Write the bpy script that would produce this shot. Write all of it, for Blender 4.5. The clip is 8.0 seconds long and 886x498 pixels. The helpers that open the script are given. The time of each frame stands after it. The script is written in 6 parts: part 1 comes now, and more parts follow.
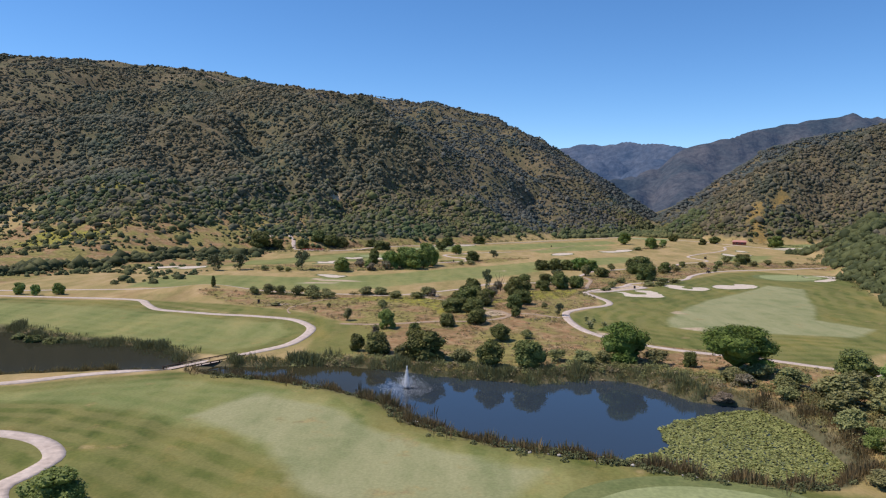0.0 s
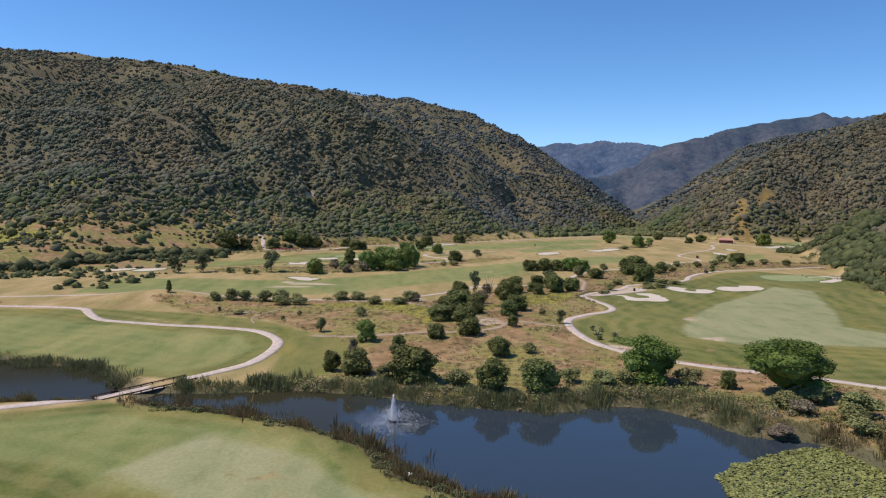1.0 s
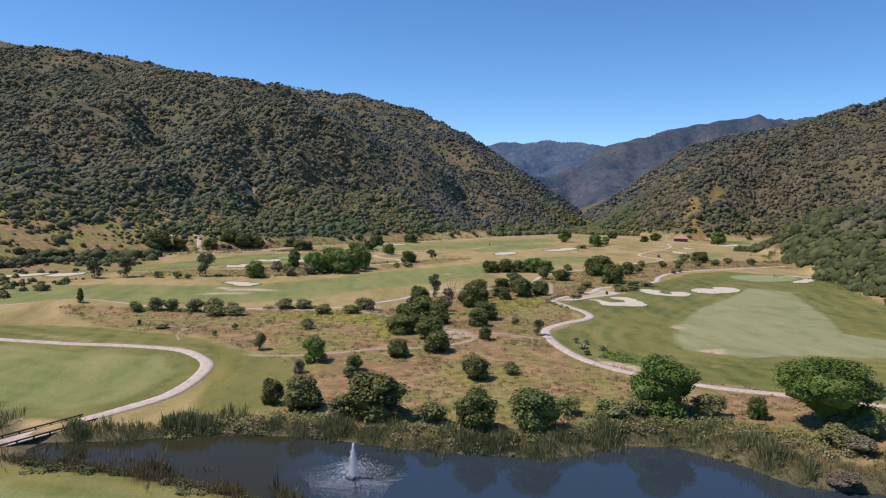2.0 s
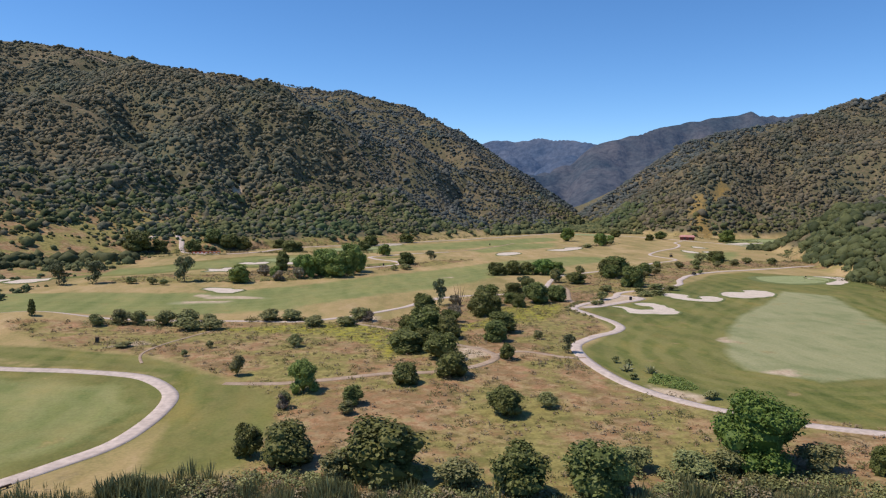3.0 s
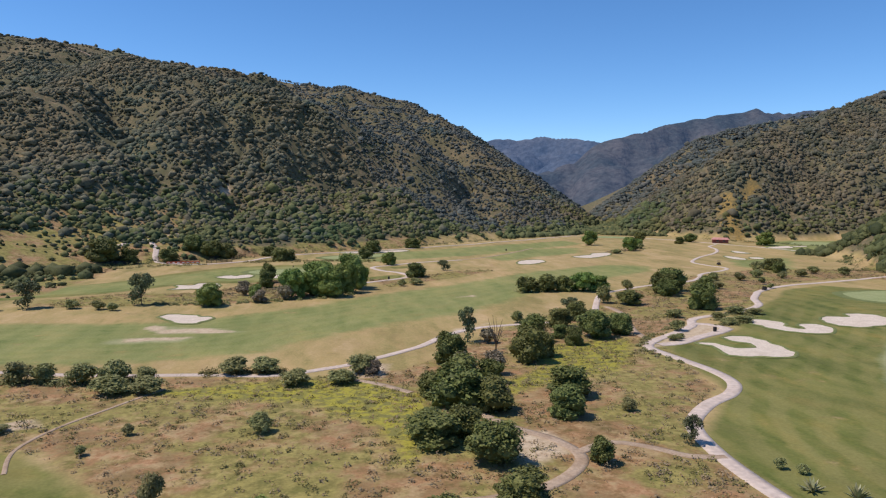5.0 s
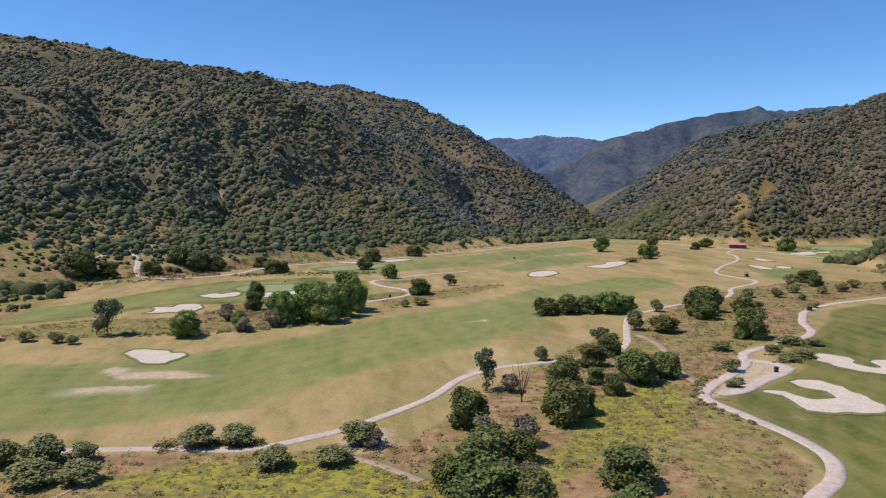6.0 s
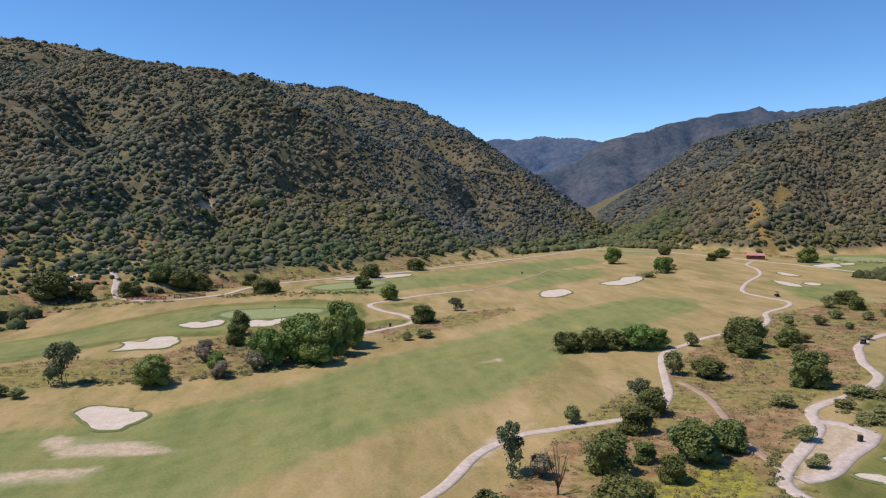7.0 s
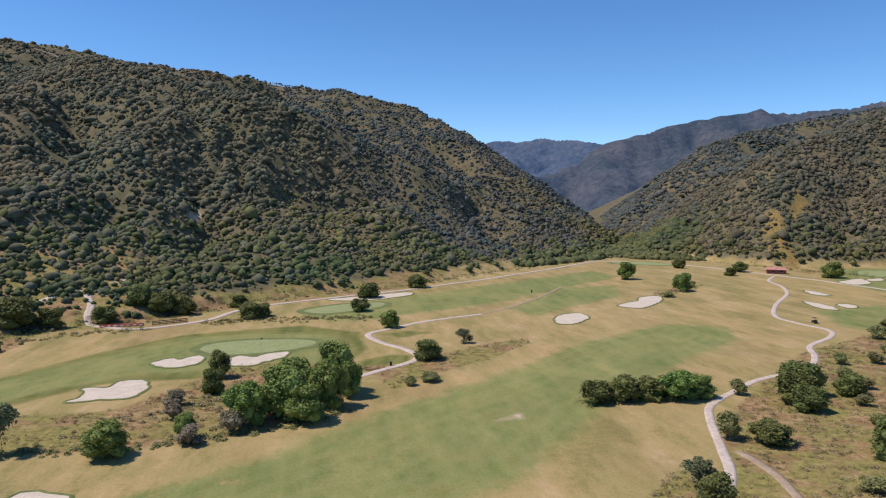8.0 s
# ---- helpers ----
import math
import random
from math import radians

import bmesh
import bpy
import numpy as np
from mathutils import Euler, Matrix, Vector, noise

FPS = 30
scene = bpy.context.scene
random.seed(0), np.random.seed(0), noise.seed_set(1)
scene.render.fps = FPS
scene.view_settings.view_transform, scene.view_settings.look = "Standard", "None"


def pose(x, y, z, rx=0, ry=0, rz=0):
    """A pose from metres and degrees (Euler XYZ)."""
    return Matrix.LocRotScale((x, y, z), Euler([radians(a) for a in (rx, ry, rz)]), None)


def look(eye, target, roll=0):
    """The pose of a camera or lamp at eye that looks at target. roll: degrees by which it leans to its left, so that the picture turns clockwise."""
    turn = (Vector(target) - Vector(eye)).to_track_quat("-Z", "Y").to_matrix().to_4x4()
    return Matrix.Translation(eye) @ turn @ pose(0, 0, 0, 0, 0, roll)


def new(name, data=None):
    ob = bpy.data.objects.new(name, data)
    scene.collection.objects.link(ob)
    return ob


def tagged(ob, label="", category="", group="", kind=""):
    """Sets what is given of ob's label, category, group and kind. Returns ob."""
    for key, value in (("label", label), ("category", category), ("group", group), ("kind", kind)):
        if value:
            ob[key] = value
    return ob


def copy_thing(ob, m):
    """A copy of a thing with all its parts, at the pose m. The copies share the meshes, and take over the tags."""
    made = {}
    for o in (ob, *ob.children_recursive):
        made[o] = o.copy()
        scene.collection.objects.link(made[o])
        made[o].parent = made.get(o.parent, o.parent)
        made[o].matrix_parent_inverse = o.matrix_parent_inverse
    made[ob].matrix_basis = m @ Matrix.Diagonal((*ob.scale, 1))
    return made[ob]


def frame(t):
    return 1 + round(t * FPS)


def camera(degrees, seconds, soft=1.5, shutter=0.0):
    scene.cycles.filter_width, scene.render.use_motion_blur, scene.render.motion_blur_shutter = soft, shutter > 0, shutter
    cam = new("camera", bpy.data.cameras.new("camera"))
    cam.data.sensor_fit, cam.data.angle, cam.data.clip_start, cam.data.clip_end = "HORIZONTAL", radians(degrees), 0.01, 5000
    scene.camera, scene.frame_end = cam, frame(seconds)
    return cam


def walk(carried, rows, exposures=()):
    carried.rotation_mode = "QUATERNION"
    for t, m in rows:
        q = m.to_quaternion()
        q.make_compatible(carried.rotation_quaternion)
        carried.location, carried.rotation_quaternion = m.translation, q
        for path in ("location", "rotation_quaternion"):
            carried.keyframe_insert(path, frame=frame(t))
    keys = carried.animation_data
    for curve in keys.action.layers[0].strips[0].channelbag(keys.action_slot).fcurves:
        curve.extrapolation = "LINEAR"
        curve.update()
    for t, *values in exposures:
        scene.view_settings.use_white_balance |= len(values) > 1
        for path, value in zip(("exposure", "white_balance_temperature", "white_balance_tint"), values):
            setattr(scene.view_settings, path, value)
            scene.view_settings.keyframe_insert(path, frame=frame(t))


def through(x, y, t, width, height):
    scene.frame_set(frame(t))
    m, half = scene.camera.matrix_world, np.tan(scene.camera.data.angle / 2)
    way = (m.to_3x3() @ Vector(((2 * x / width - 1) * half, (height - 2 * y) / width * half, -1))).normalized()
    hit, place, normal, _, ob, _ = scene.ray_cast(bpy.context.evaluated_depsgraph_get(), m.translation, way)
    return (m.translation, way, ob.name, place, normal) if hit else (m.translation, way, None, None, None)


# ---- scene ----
cam = camera(64.3, 8.0, 1.2)
METRES, EYE, TILT, LEAN, TURN = 190.0, 28.1, 0.0, 0.0, 0.0
ROWS = [
    (0.0, 0.0, 0.0, 0.0, 0.06, -3.9, -0.92),
    (0.5, -0.0074, 0.0607, -0.0034, -0.05, -3.95, -0.88),
    (1.0, -0.0148, 0.1214, -0.0068, -1.99, -3.96, -0.88),
    (1.5, -0.0213, 0.1828, -0.0102, -4.22, -3.95, -0.9),
    (2.0, -0.0266, 0.2438, -0.0128, -6.39, -3.96, -0.91),
    (3.5, -0.0332, 0.4297, -0.0203, -7.12, -4.01, -0.61),
    (4.0, -0.0329, 0.4917, -0.0213, -7.08, -4.01, -0.53),
    (4.5, -0.0322, 0.5543, -0.0204, -7.06, -4.0, -0.45),
    (6.0, -0.0275, 0.7416, 0.0027, -7.1, -4.17, -0.15),
    (6.5, -0.0253, 0.8051, 0.0157, -7.15, -4.16, -0.08),
    (7.0, -0.0231, 0.8643, 0.0283, -7.2, -4.11, -0.03),
    (7.5, -0.0209, 0.9276, 0.0416, -7.25, -4.03, -0.06),
    (8.0, -0.0191, 0.9905, 0.0557, -7.29, -3.99, -0.09),
]
walk(cam, [(t, pose(0, 0, EYE, TILT, LEAN, TURN) @ pose(METRES * x, METRES * y, METRES * z, 90 + pitch, roll, yaw)) for t, x, y, z, yaw, pitch, roll in ROWS])

# ---- light ----
SUN_FROM = Vector((-0.50, 0.02, 0.87)).normalized()
world = bpy.data.worlds.new("sky")
scene.world = world
world.use_nodes = True
wn = world.node_tree.nodes
sky = wn.new("ShaderNodeTexSky")
sky.sky_type = "NISHITA"
sky.sun_disc = False
sky.sun_elevation = math.asin(SUN_FROM.z)
sky.sun_rotation = math.atan2(SUN_FROM.x, SUN_FROM.y)
sky.altitude, sky.air_density, sky.dust_density, sky.ozone_density = 2600, 1.0, 0.0, 5.0
wn["Background"].inputs["Strength"].default_value = 0.160
tone = wn.new("ShaderNodeHueSaturation")
tone.inputs["Hue"].default_value = 0.501
tone.inputs["Saturation"].default_value = 1.16
world.node_tree.links.new(sky.outputs[0], tone.inputs["Color"])
world.node_tree.links.new(tone.outputs[0], wn["Background"].inputs["Color"])
sun = new("sun", bpy.data.lights.new("sun", "SUN"))
sun.data.energy, sun.data.angle, sun.data.color = 4.5, radians(0.5), (1.0, 0.882, 0.775)
sun.matrix_world = look(SUN_FROM * 500, (0, 0, 0))
scene.view_settings.exposure = 0.0


# ---- numbers: noise, curves, zones ----
def perlin(x, y, size, seed):
    """Smooth gradient noise about 0, for arrays of places."""
    x, y = np.asarray(x, float) / size + seed * 17.3, np.asarray(y, float) / size - seed * 9.1
    xi, yi = np.floor(x).astype(np.int64), np.floor(y).astype(np.int64)
    xf, yf = x - xi, y - yi

    def corner(a, b, u, v):
        h = (a * 374761393 + b * 668265263 + seed * 1442695) & 0x7FFFFFFF
        h = ((h ^ (h >> 13)) * 1274126177) & 0x7FFFFFFF
        ang = (h ^ (h >> 16)) % 3600 * (math.pi / 1800)
        return np.cos(ang) * u + np.sin(ang) * v

    u, v = xf * xf * (3 - 2 * xf), yf * yf * (3 - 2 * yf)
    low = corner(xi, yi, xf, yf) * (1 - u) + corner(xi + 1, yi, xf - 1, yf) * u
    high = corner(xi, yi + 1, xf, yf - 1) * (1 - u) + corner(xi + 1, yi + 1, xf - 1, yf - 1) * u
    return (low * (1 - v) + high * v) * 1.5


def curve(points, step, closed=False):
    """A smooth line through the points, with a point about every step metres."""
    p = np.array(points, float)
    n = len(p)
    out = []
    for k in range(n if closed else n - 1):
        if closed:
            a, b, c, d = p[(k - 1) % n], p[k], p[(k + 1) % n], p[(k + 2) % n]
        else:
            a, b, c, d = p[max(k - 1, 0)], p[k], p[k + 1], p[min(k + 2, n - 1)]
        m = max(1, int(np.linalg.norm(c - b) / step))
        for t in np.arange(m) / m:
            out.append(0.5 * (2 * b + (c - a) * t + (2 * a - 5 * b + 4 * c - d) * t * t + (3 * b - a - 3 * c + d) * t ** 3))
    if not closed:
        out.append(p[-1])
    return np.array(out)


def nearest(x, y, line, closed=False):
    """Distance of places to a line, and how far along its points (as an index with fraction) the nearest one lies."""
    line = np.asarray(line, float)
    best, along = np.full(np.shape(x), 1e9), np.zeros(np.shape(x))
    n = len(line)
    for k in range(n if closed else n - 1):
        a, b = line[k][:2], line[(k + 1) % n][:2]
        d = b - a
        t = np.clip(((x - a[0]) * d[0] + (y - a[1]) * d[1]) / max(d @ d, 1e-9), 0, 1)
        r = np.hypot(x - a[0] - t * d[0], y - a[1] - t * d[1])
        hit = r < best
        best, along = np.where(hit, r, best), np.where(hit, k + t, along)
    return best, along


def inside(x, y, area):
    """Signed distance to a closed outline, positive inside."""
    area = np.asarray(area, float)
    odd = np.zeros(np.shape(x), bool)
    n = len(area)
    for k in range(n):
        (ax, ay), (bx, by) = area[k], area[(k + 1) % n]
        if ay != by:
            odd ^= ((ay > y) != (by > y)) & (x < (bx - ax) * (y - ay) / (by - ay) + ax)
    r, _ = nearest(x, y, area, True)
    return np.where(odd, r, -r)


def soft(v, low, high):
    t = np.clip((v - low) / (high - low), 0, 1)
    return t * t * (3 - 2 * t)


# ---- plan ----
WATER = -5.0
POND = [(-44, 135), (-35, 135), (-24, 137.5), (-11, 135), (-1, 130.5), (12, 127), (19, 126), (26, 129.5), (34, 129), (39, 123), (42, 116), (51, 113),
        (53, 102), (51, 86), (44, 80), (32, 82), (22, 87), (9, 92), (-2, 100), (-7, 110), (-17, 119), (-30, 126), (-42, 130)]
LAKE = [(-50, 138), (-58, 146), (-67, 152), (-86, 157), (-104, 166), (-150, 175), (-150, 120), (-104, 122), (-80, 126), (-62, 132), (-52, 133)]
LILY = [(20, 87), (31, 94), (32, 102), (36, 106), (44, 110.5), (53, 113), (57, 102), (55, 85), (45, 78), (33, 79.5)]

RIDGES = [  # crest lines: x, y, z
    (0.37, [(-1300, 640, 170), (-800, 830, 195), (-571, 917, 205), (-487, 964, 211), (-359, 1024, 211), (-319, 1037, 208), (-271, 1051, 200), (-226, 1061, 195), (-156, 1074, 182), (-60, 1030, 128)]),
    (0.38, [(-270, 960, 188), (-210, 815, 156), (-150, 790, 141), (-102, 770, 128), (-56, 746, 110), (-13, 708, 82), (25, 667, 54), (56, 634, 29), (90, 615, 4)]),
    (0.40, [(-500, 1500, 215), (-194, 1336, 227), (-29, 1300, 208), (61, 1279, 189), (109, 1215, 158), (148, 1140, 123), (210, 998, 68), (240, 898, 36), (262, 830, 10)]),
    (0.42, [(290, 980, 10), (313, 1031, 28), (456, 1242, 88), (584, 1348, 130), (764, 1477, 172), (976, 1578, 214), (1500, 1800, 300)]),
    (0.42, [(210, 690, 4), (244, 702, 37), (282, 705, 54), (317, 719, 69), (366, 748, 85), (432, 788, 100), (527, 845, 129), (760, 960, 190), (1300, 1150, 260)]),
    (0.30, [(258, 560, 2), (272, 590, 18), (279, 619, 34), (300, 660, 52), (335, 700, 68)]),
    (0.26, [(150, 200, 3), (180, 262, 10), (240, 350, 17), (300, 430, 28), (360, 500, 42), (450, 600, 70), (560, 760, 110)]),
    (0.22, [(-155, 400, 6), (-135, 455, 9), (-128, 500, 24), (-165, 560, 42), (-190, 640, 72)]),
    (0.26, [(-62, 500, 3), (-80, 560, 34), (-100, 620, 66), (-130, 720, 118)]),
]


RAVINES = [  # depth, half width, course down the slope
    (13, 26, [(-165, 775), (-128, 700), (-98, 640), (-88, 590), (-80, 545), (-70, 510)]),
    (12, 24, [(-262, 830), (-205, 720), (-158, 625), (-140, 575), (-122, 520)]),
    (10, 22, [(-345, 800), (-290, 700), (-235, 600), (-200, 540)]),
    (9, 20, [(-70, 740), (-30, 660), (0, 610), (24, 565)]),
    (16, 30, [(-90, 1010), (0, 890), (70, 780), (110, 700), (128, 650)]),
    (12, 24, [(90, 1120), (120, 980), (150, 860), (165, 760)]),
    (12, 24, [(430, 760), (380, 690), (335, 630), (316, 600)]),
    (10, 22, [(300, 790), (262, 720), (240, 680)]),
]

FLOOR = [(-900, 250), (-400, 255), (-200, 285), (-150, 340), (-118, 400), (-100, 428), (-74, 444), (-47, 482), (-10, 512), (28, 540), (65, 580), (102, 618), (172, 695),
         (200, 740), (258, 850), (280, 960), (285, 1030), (345, 1200), (425, 1400), (555, 1800), (565, 1796), (436, 1396), (356, 1196), (296, 1026), (292, 956), (270, 846),
         (222, 720), (236, 650), (256, 598), (290, 596), (340, 594), (374, 586), (352, 548), (316, 512), (264, 480), (234, 456), (228, 426), (212, 398), (205, 380), (188, 340), (176, 300), (158, 250), (146, 205), (120, 150), (104, 80), (300, -300), (900, -1400), (-900, -1400)]


def lowland(x, y):
    """The valley floor with its mounds, before the ponds are dug."""
    z = -3.2 - 1.3 * np.exp(-((x + 50) / 60) ** 2 - ((y - 155) / 42) ** 2) + 0.9 * np.exp(-((x - 8) / 38) ** 2 - ((y - 188) / 32) ** 2)
    z = z + 2.3 * np.exp(-((x + 78) / 14) ** 2 - ((y - 232) / 9) ** 2) + 0.7 * np.exp(-((x - 30) / 22) ** 2 - ((y - 383) / 9) ** 2)
    z = z + 0.22 * perlin(x, y, 34, 3) + 0.10 * perlin(x, y, 13, 4)
    return z


def hills(x, y):
    """Height of the hills over the valley floor."""
    total = np.zeros(np.shape(x))
    total_top = np.zeros(np.shape(x))
    wobble = perlin(x, y, 150, 5) * 26 + perlin(x, y, 60, 6) * 9
    for k, (fall, crest) in enumerate(RIDGES):
        h = np.full(np.shape(x), -40.0)
        for a, b in zip(crest[:-1], crest[1:]):
            dx, dy = b[0] - a[0], b[1] - a[1]
            t = np.clip(((x - a[0]) * dx + (y - a[1]) * dy) / (dx * dx + dy * dy), 0, 1)
            d = np.hypot(x - a[0] - t * dx, y - a[1] - t * dy)
            top = a[2] + t * (b[2] - a[2]) + 3.2
            total_top = np.maximum(total_top, np.where(d < 160, top, 0))
            h = np.maximum(h, top - fall * np.sqrt(d * d + 36) + fall * 6 + wobble * np.clip(d / 120, 0, 1) * np.clip(top / 90, 0, 1))
        total = np.logaddexp(total / 4, np.maximum(h, -40) / 4) * 4
    total = np.maximum(total - 2.8 * np.exp(-total / 4), 0)
    off = np.maximum(-inside(x, y, FLOOR), 0)
    steep = np.maximum(soft(x - 0.2 * y, 20, 90), soft(y, 640, 860))
    cap = off * (0.24 + 0.0013 * np.minimum(off, 260)) * (1 - steep) + off * 0.75 * steep
    total = np.where(total < cap, total, cap + (total - cap) * 0.04)
    total = total * soft(off, 0, 6)
    rough = np.clip(total / 40, 0, 1)
    below = np.clip((total_top - total) / 45, 0.12, 1)
    wx, wy = x + perlin(x, y, 70, 14) * 22, y + perlin(x, y, 70, 15) * 22
    gully = np.maximum(1 - np.abs(perlin(wx * 1.5, wy * 0.8, 58, 8)) * 2.3, 0)
    ravine = np.maximum(1 - np.abs(perlin(wx * 1.35, wy * 0.7, 120, 10)) * 2.3, 0)
    cut = np.zeros(np.shape(x))
    for deep, wide, course in RAVINES:
        d, along = nearest(wx, wy, course)
        ends = soft(along, 0, 1) * soft(len(course) - 1 - along, -0.2, 0.6)
        cut = np.maximum(cut, deep * ends * np.maximum(1 - d / wide, 0) ** 1.2)
    total = total - cut * np.clip(total / 25, 0, 1)
    return total + rough * (perlin(x, y, 27, 7) * 1.6 + below * (1.5 - gully ** 1.4 * 6.5 - ravine ** 1.3 * 11 * np.clip(total / 60, 0, 1)) + perlin(x, y, 11, 9) * 0.6)


def ground_height(x, y):
    x, y = np.asarray(x, float), np.asarray(y, float)
    z = lowland(x, y)
    up = hills(x, y)
    z = z + up
    for area in (POND, LAKE):
        near = (np.abs(x) < 200) & (y > 60) & (y < 210)
        e = np.full(np.shape(x), -50.0)
        if near.any():
            e[near] = inside(x[near], y[near], area)
        z = np.where(e > -4.0, z + (np.minimum(WATER - 0.8, z) - z) * soft(e, -4.0, 1.2), z)
    return z


def at(x, y):
    return float(ground_height(np.array([x]), np.array([y]))[0])


# ---- materials ----
def material(name, rough=0.8, spec=0.3):
    m = bpy.data.materials.new(name)
    m.use_nodes = True
    b = m.node_tree.nodes["Principled BSDF"]
    b.inputs["Roughness"].default_value = rough
    b.inputs["Specular IOR Level"].default_value = spec
    return m, m.node_tree, b


def node(tree, kind, **values):
    n = tree.nodes.new(kind)
    for key, value in values.items():
        n.inputs[key.replace("_", " ")].default_value = value
    return n


def place(tree):
    g = tree.nodes.new("ShaderNodeNewGeometry")
    return g.outputs["Position"]


def noise_of(tree, size, detail=4.0, rough=0.55, stretch=None, gain=1.0):
    """Noise at a size in metres, in world space."""
    n = node(tree, "ShaderNodeTexNoise", Scale=1.0 / size, Detail=detail, Roughness=rough)
    src = place(tree)
    if stretch:
        mp = tree.nodes.new("ShaderNodeMapping")
        mp.inputs["Rotation"].default_value = (0, 0, stretch[0])
        mp.inputs["Scale"].default_value = (1, stretch[1], 1)
        tree.links.new(src, mp.inputs["Vector"])
        src = mp.outputs[0]
    tree.links.new(src, n.inputs["Vector"])
    if gain == 1.0:
        return n.outputs["Fac"]
    return math_of(tree, "MULTIPLY", math_of(tree, "ADD", math_of(tree, "SUBTRACT", n.outputs["Fac"], 0.5), 0.5 / gain), gain)


def ramp(tree, fac, *stops):
    r = tree.nodes.new("ShaderNodeValToRGB")
    els = r.color_ramp.elements
    while len(els) < len(stops):
        els.new(0.5)
    for e, (pos, col) in zip(els, stops):
        e.position, e.color = pos, (*col, 1) if not isinstance(col, float) else (col, col, col, 1)
    tree.links.new(fac, r.inputs[0])
    return r.outputs[0]


def mix(tree, fac, a, b, how="MIX"):
    m = tree.nodes.new("ShaderNodeMix")
    m.data_type, m.blend_type = "RGBA", how
    for socket, value in ((m.inputs[0], fac), (m.inputs[6], a), (m.inputs[7], b)):
        if isinstance(value, (float, int)):
            socket.default_value = value
        elif isinstance(value, tuple):
            socket.default_value = (*value, 1)
        else:
            tree.links.new(value, socket)
    return m.outputs[2]


def bump(tree, bsdf, height, strength, distance):
    b = node(tree, "ShaderNodeBump", Strength=strength, Distance=distance)
    tree.links.new(height, b.inputs["Height"])
    tree.links.new(b.outputs[0], bsdf.inputs["Normal"])


def math_of(tree, op, a, b):
    m = tree.nodes.new("ShaderNodeMath")
    m.operation = op
    for socket, value in zip(m.inputs, (a, b)):
        if isinstance(value, (float, int)):
            socket.default_value = value
        else:
            tree.links.new(value, socket)
    return m.outputs[0]


def speckled(name, dark, light, size, fine, rough=0.85, spec=0.2, relief=0.3, depth=0.05):
    """A plain surface: two colours by noise at two sizes, with relief."""
    m, t, b = material(name, rough, spec)
    big = ramp(t, noise_of(t, size), (0.3, dark), (0.7, light))
    grain = ramp(t, noise_of(t, fine, 5), (0.25, 0.72), (0.75, 1.15))
    t.links.new(mix(t, 1.0, big, grain, "MULTIPLY"), b.inputs["Base Color"])
    bump(t, b, noise_of(t, fine, 5), relief, depth)
    return m


def foliage(name, dark, light, rough=0.6, spec=0.25, through=0.12, fine=0.35, drift=False):
    """Leaves: colour varies from clump to clump and from plant to plant; thin leaves pass some light."""
    m, t, b = material(name, rough, spec)
    g = t.nodes.new("ShaderNodeNewGeometry")
    o = t.nodes.new("ShaderNodeObjectInfo")
    col = ramp(t, g.outputs["Random Per Island"], (0.0, dark), (1.0, light))
    hue = node(t, "ShaderNodeHueSaturation")
    t.links.new(math_of(t, "MULTIPLY_ADD", o.outputs["Random"], 0.04), hue.inputs["Hue"])
    hue.inputs["Hue"].links[0].from_node.inputs[2].default_value = 0.48
    t.links.new(math_of(t, "MULTIPLY_ADD", o.outputs["Random"], 0.24), hue.inputs["Value"])
    hue.inputs["Value"].links[0].from_node.inputs[2].default_value = 0.88
    t.links.new(col, hue.inputs["Color"])
    speck = ramp(t, noise_of(t, fine, 3), (0.3, 0.7), (0.7, 1.25))
    final = mix(t, 1.0, hue.outputs[0], speck, "MULTIPLY")
    if drift:
        final = mix(t, 1.0, final, ramp(t, noise_of(t, 62, 5, 0.62, gain=1.6), (0.22, (0.74, 0.90, 0.90)), (0.45, (1.0, 1.0, 1.0)), (0.62, (1.16, 1.04, 0.98)), (0.8, (1.38, 1.16, 1.0))), "MULTIPLY")
    t.links.new(final, b.inputs["Base Color"])
    if through:
        tr = t.nodes.new("ShaderNodeBsdfTranslucent")
        t.links.new(final, tr.inputs["Color"])
        mx = node(t, "ShaderNodeMixShader", Fac=through)
        t.links.new(b.outputs[0], mx.inputs[1])
        t.links.new(tr.outputs[0], mx.inputs[2])
        t.links.new(mx.outputs[0], t.nodes["Material Output"].inputs["Surface"])
    return m


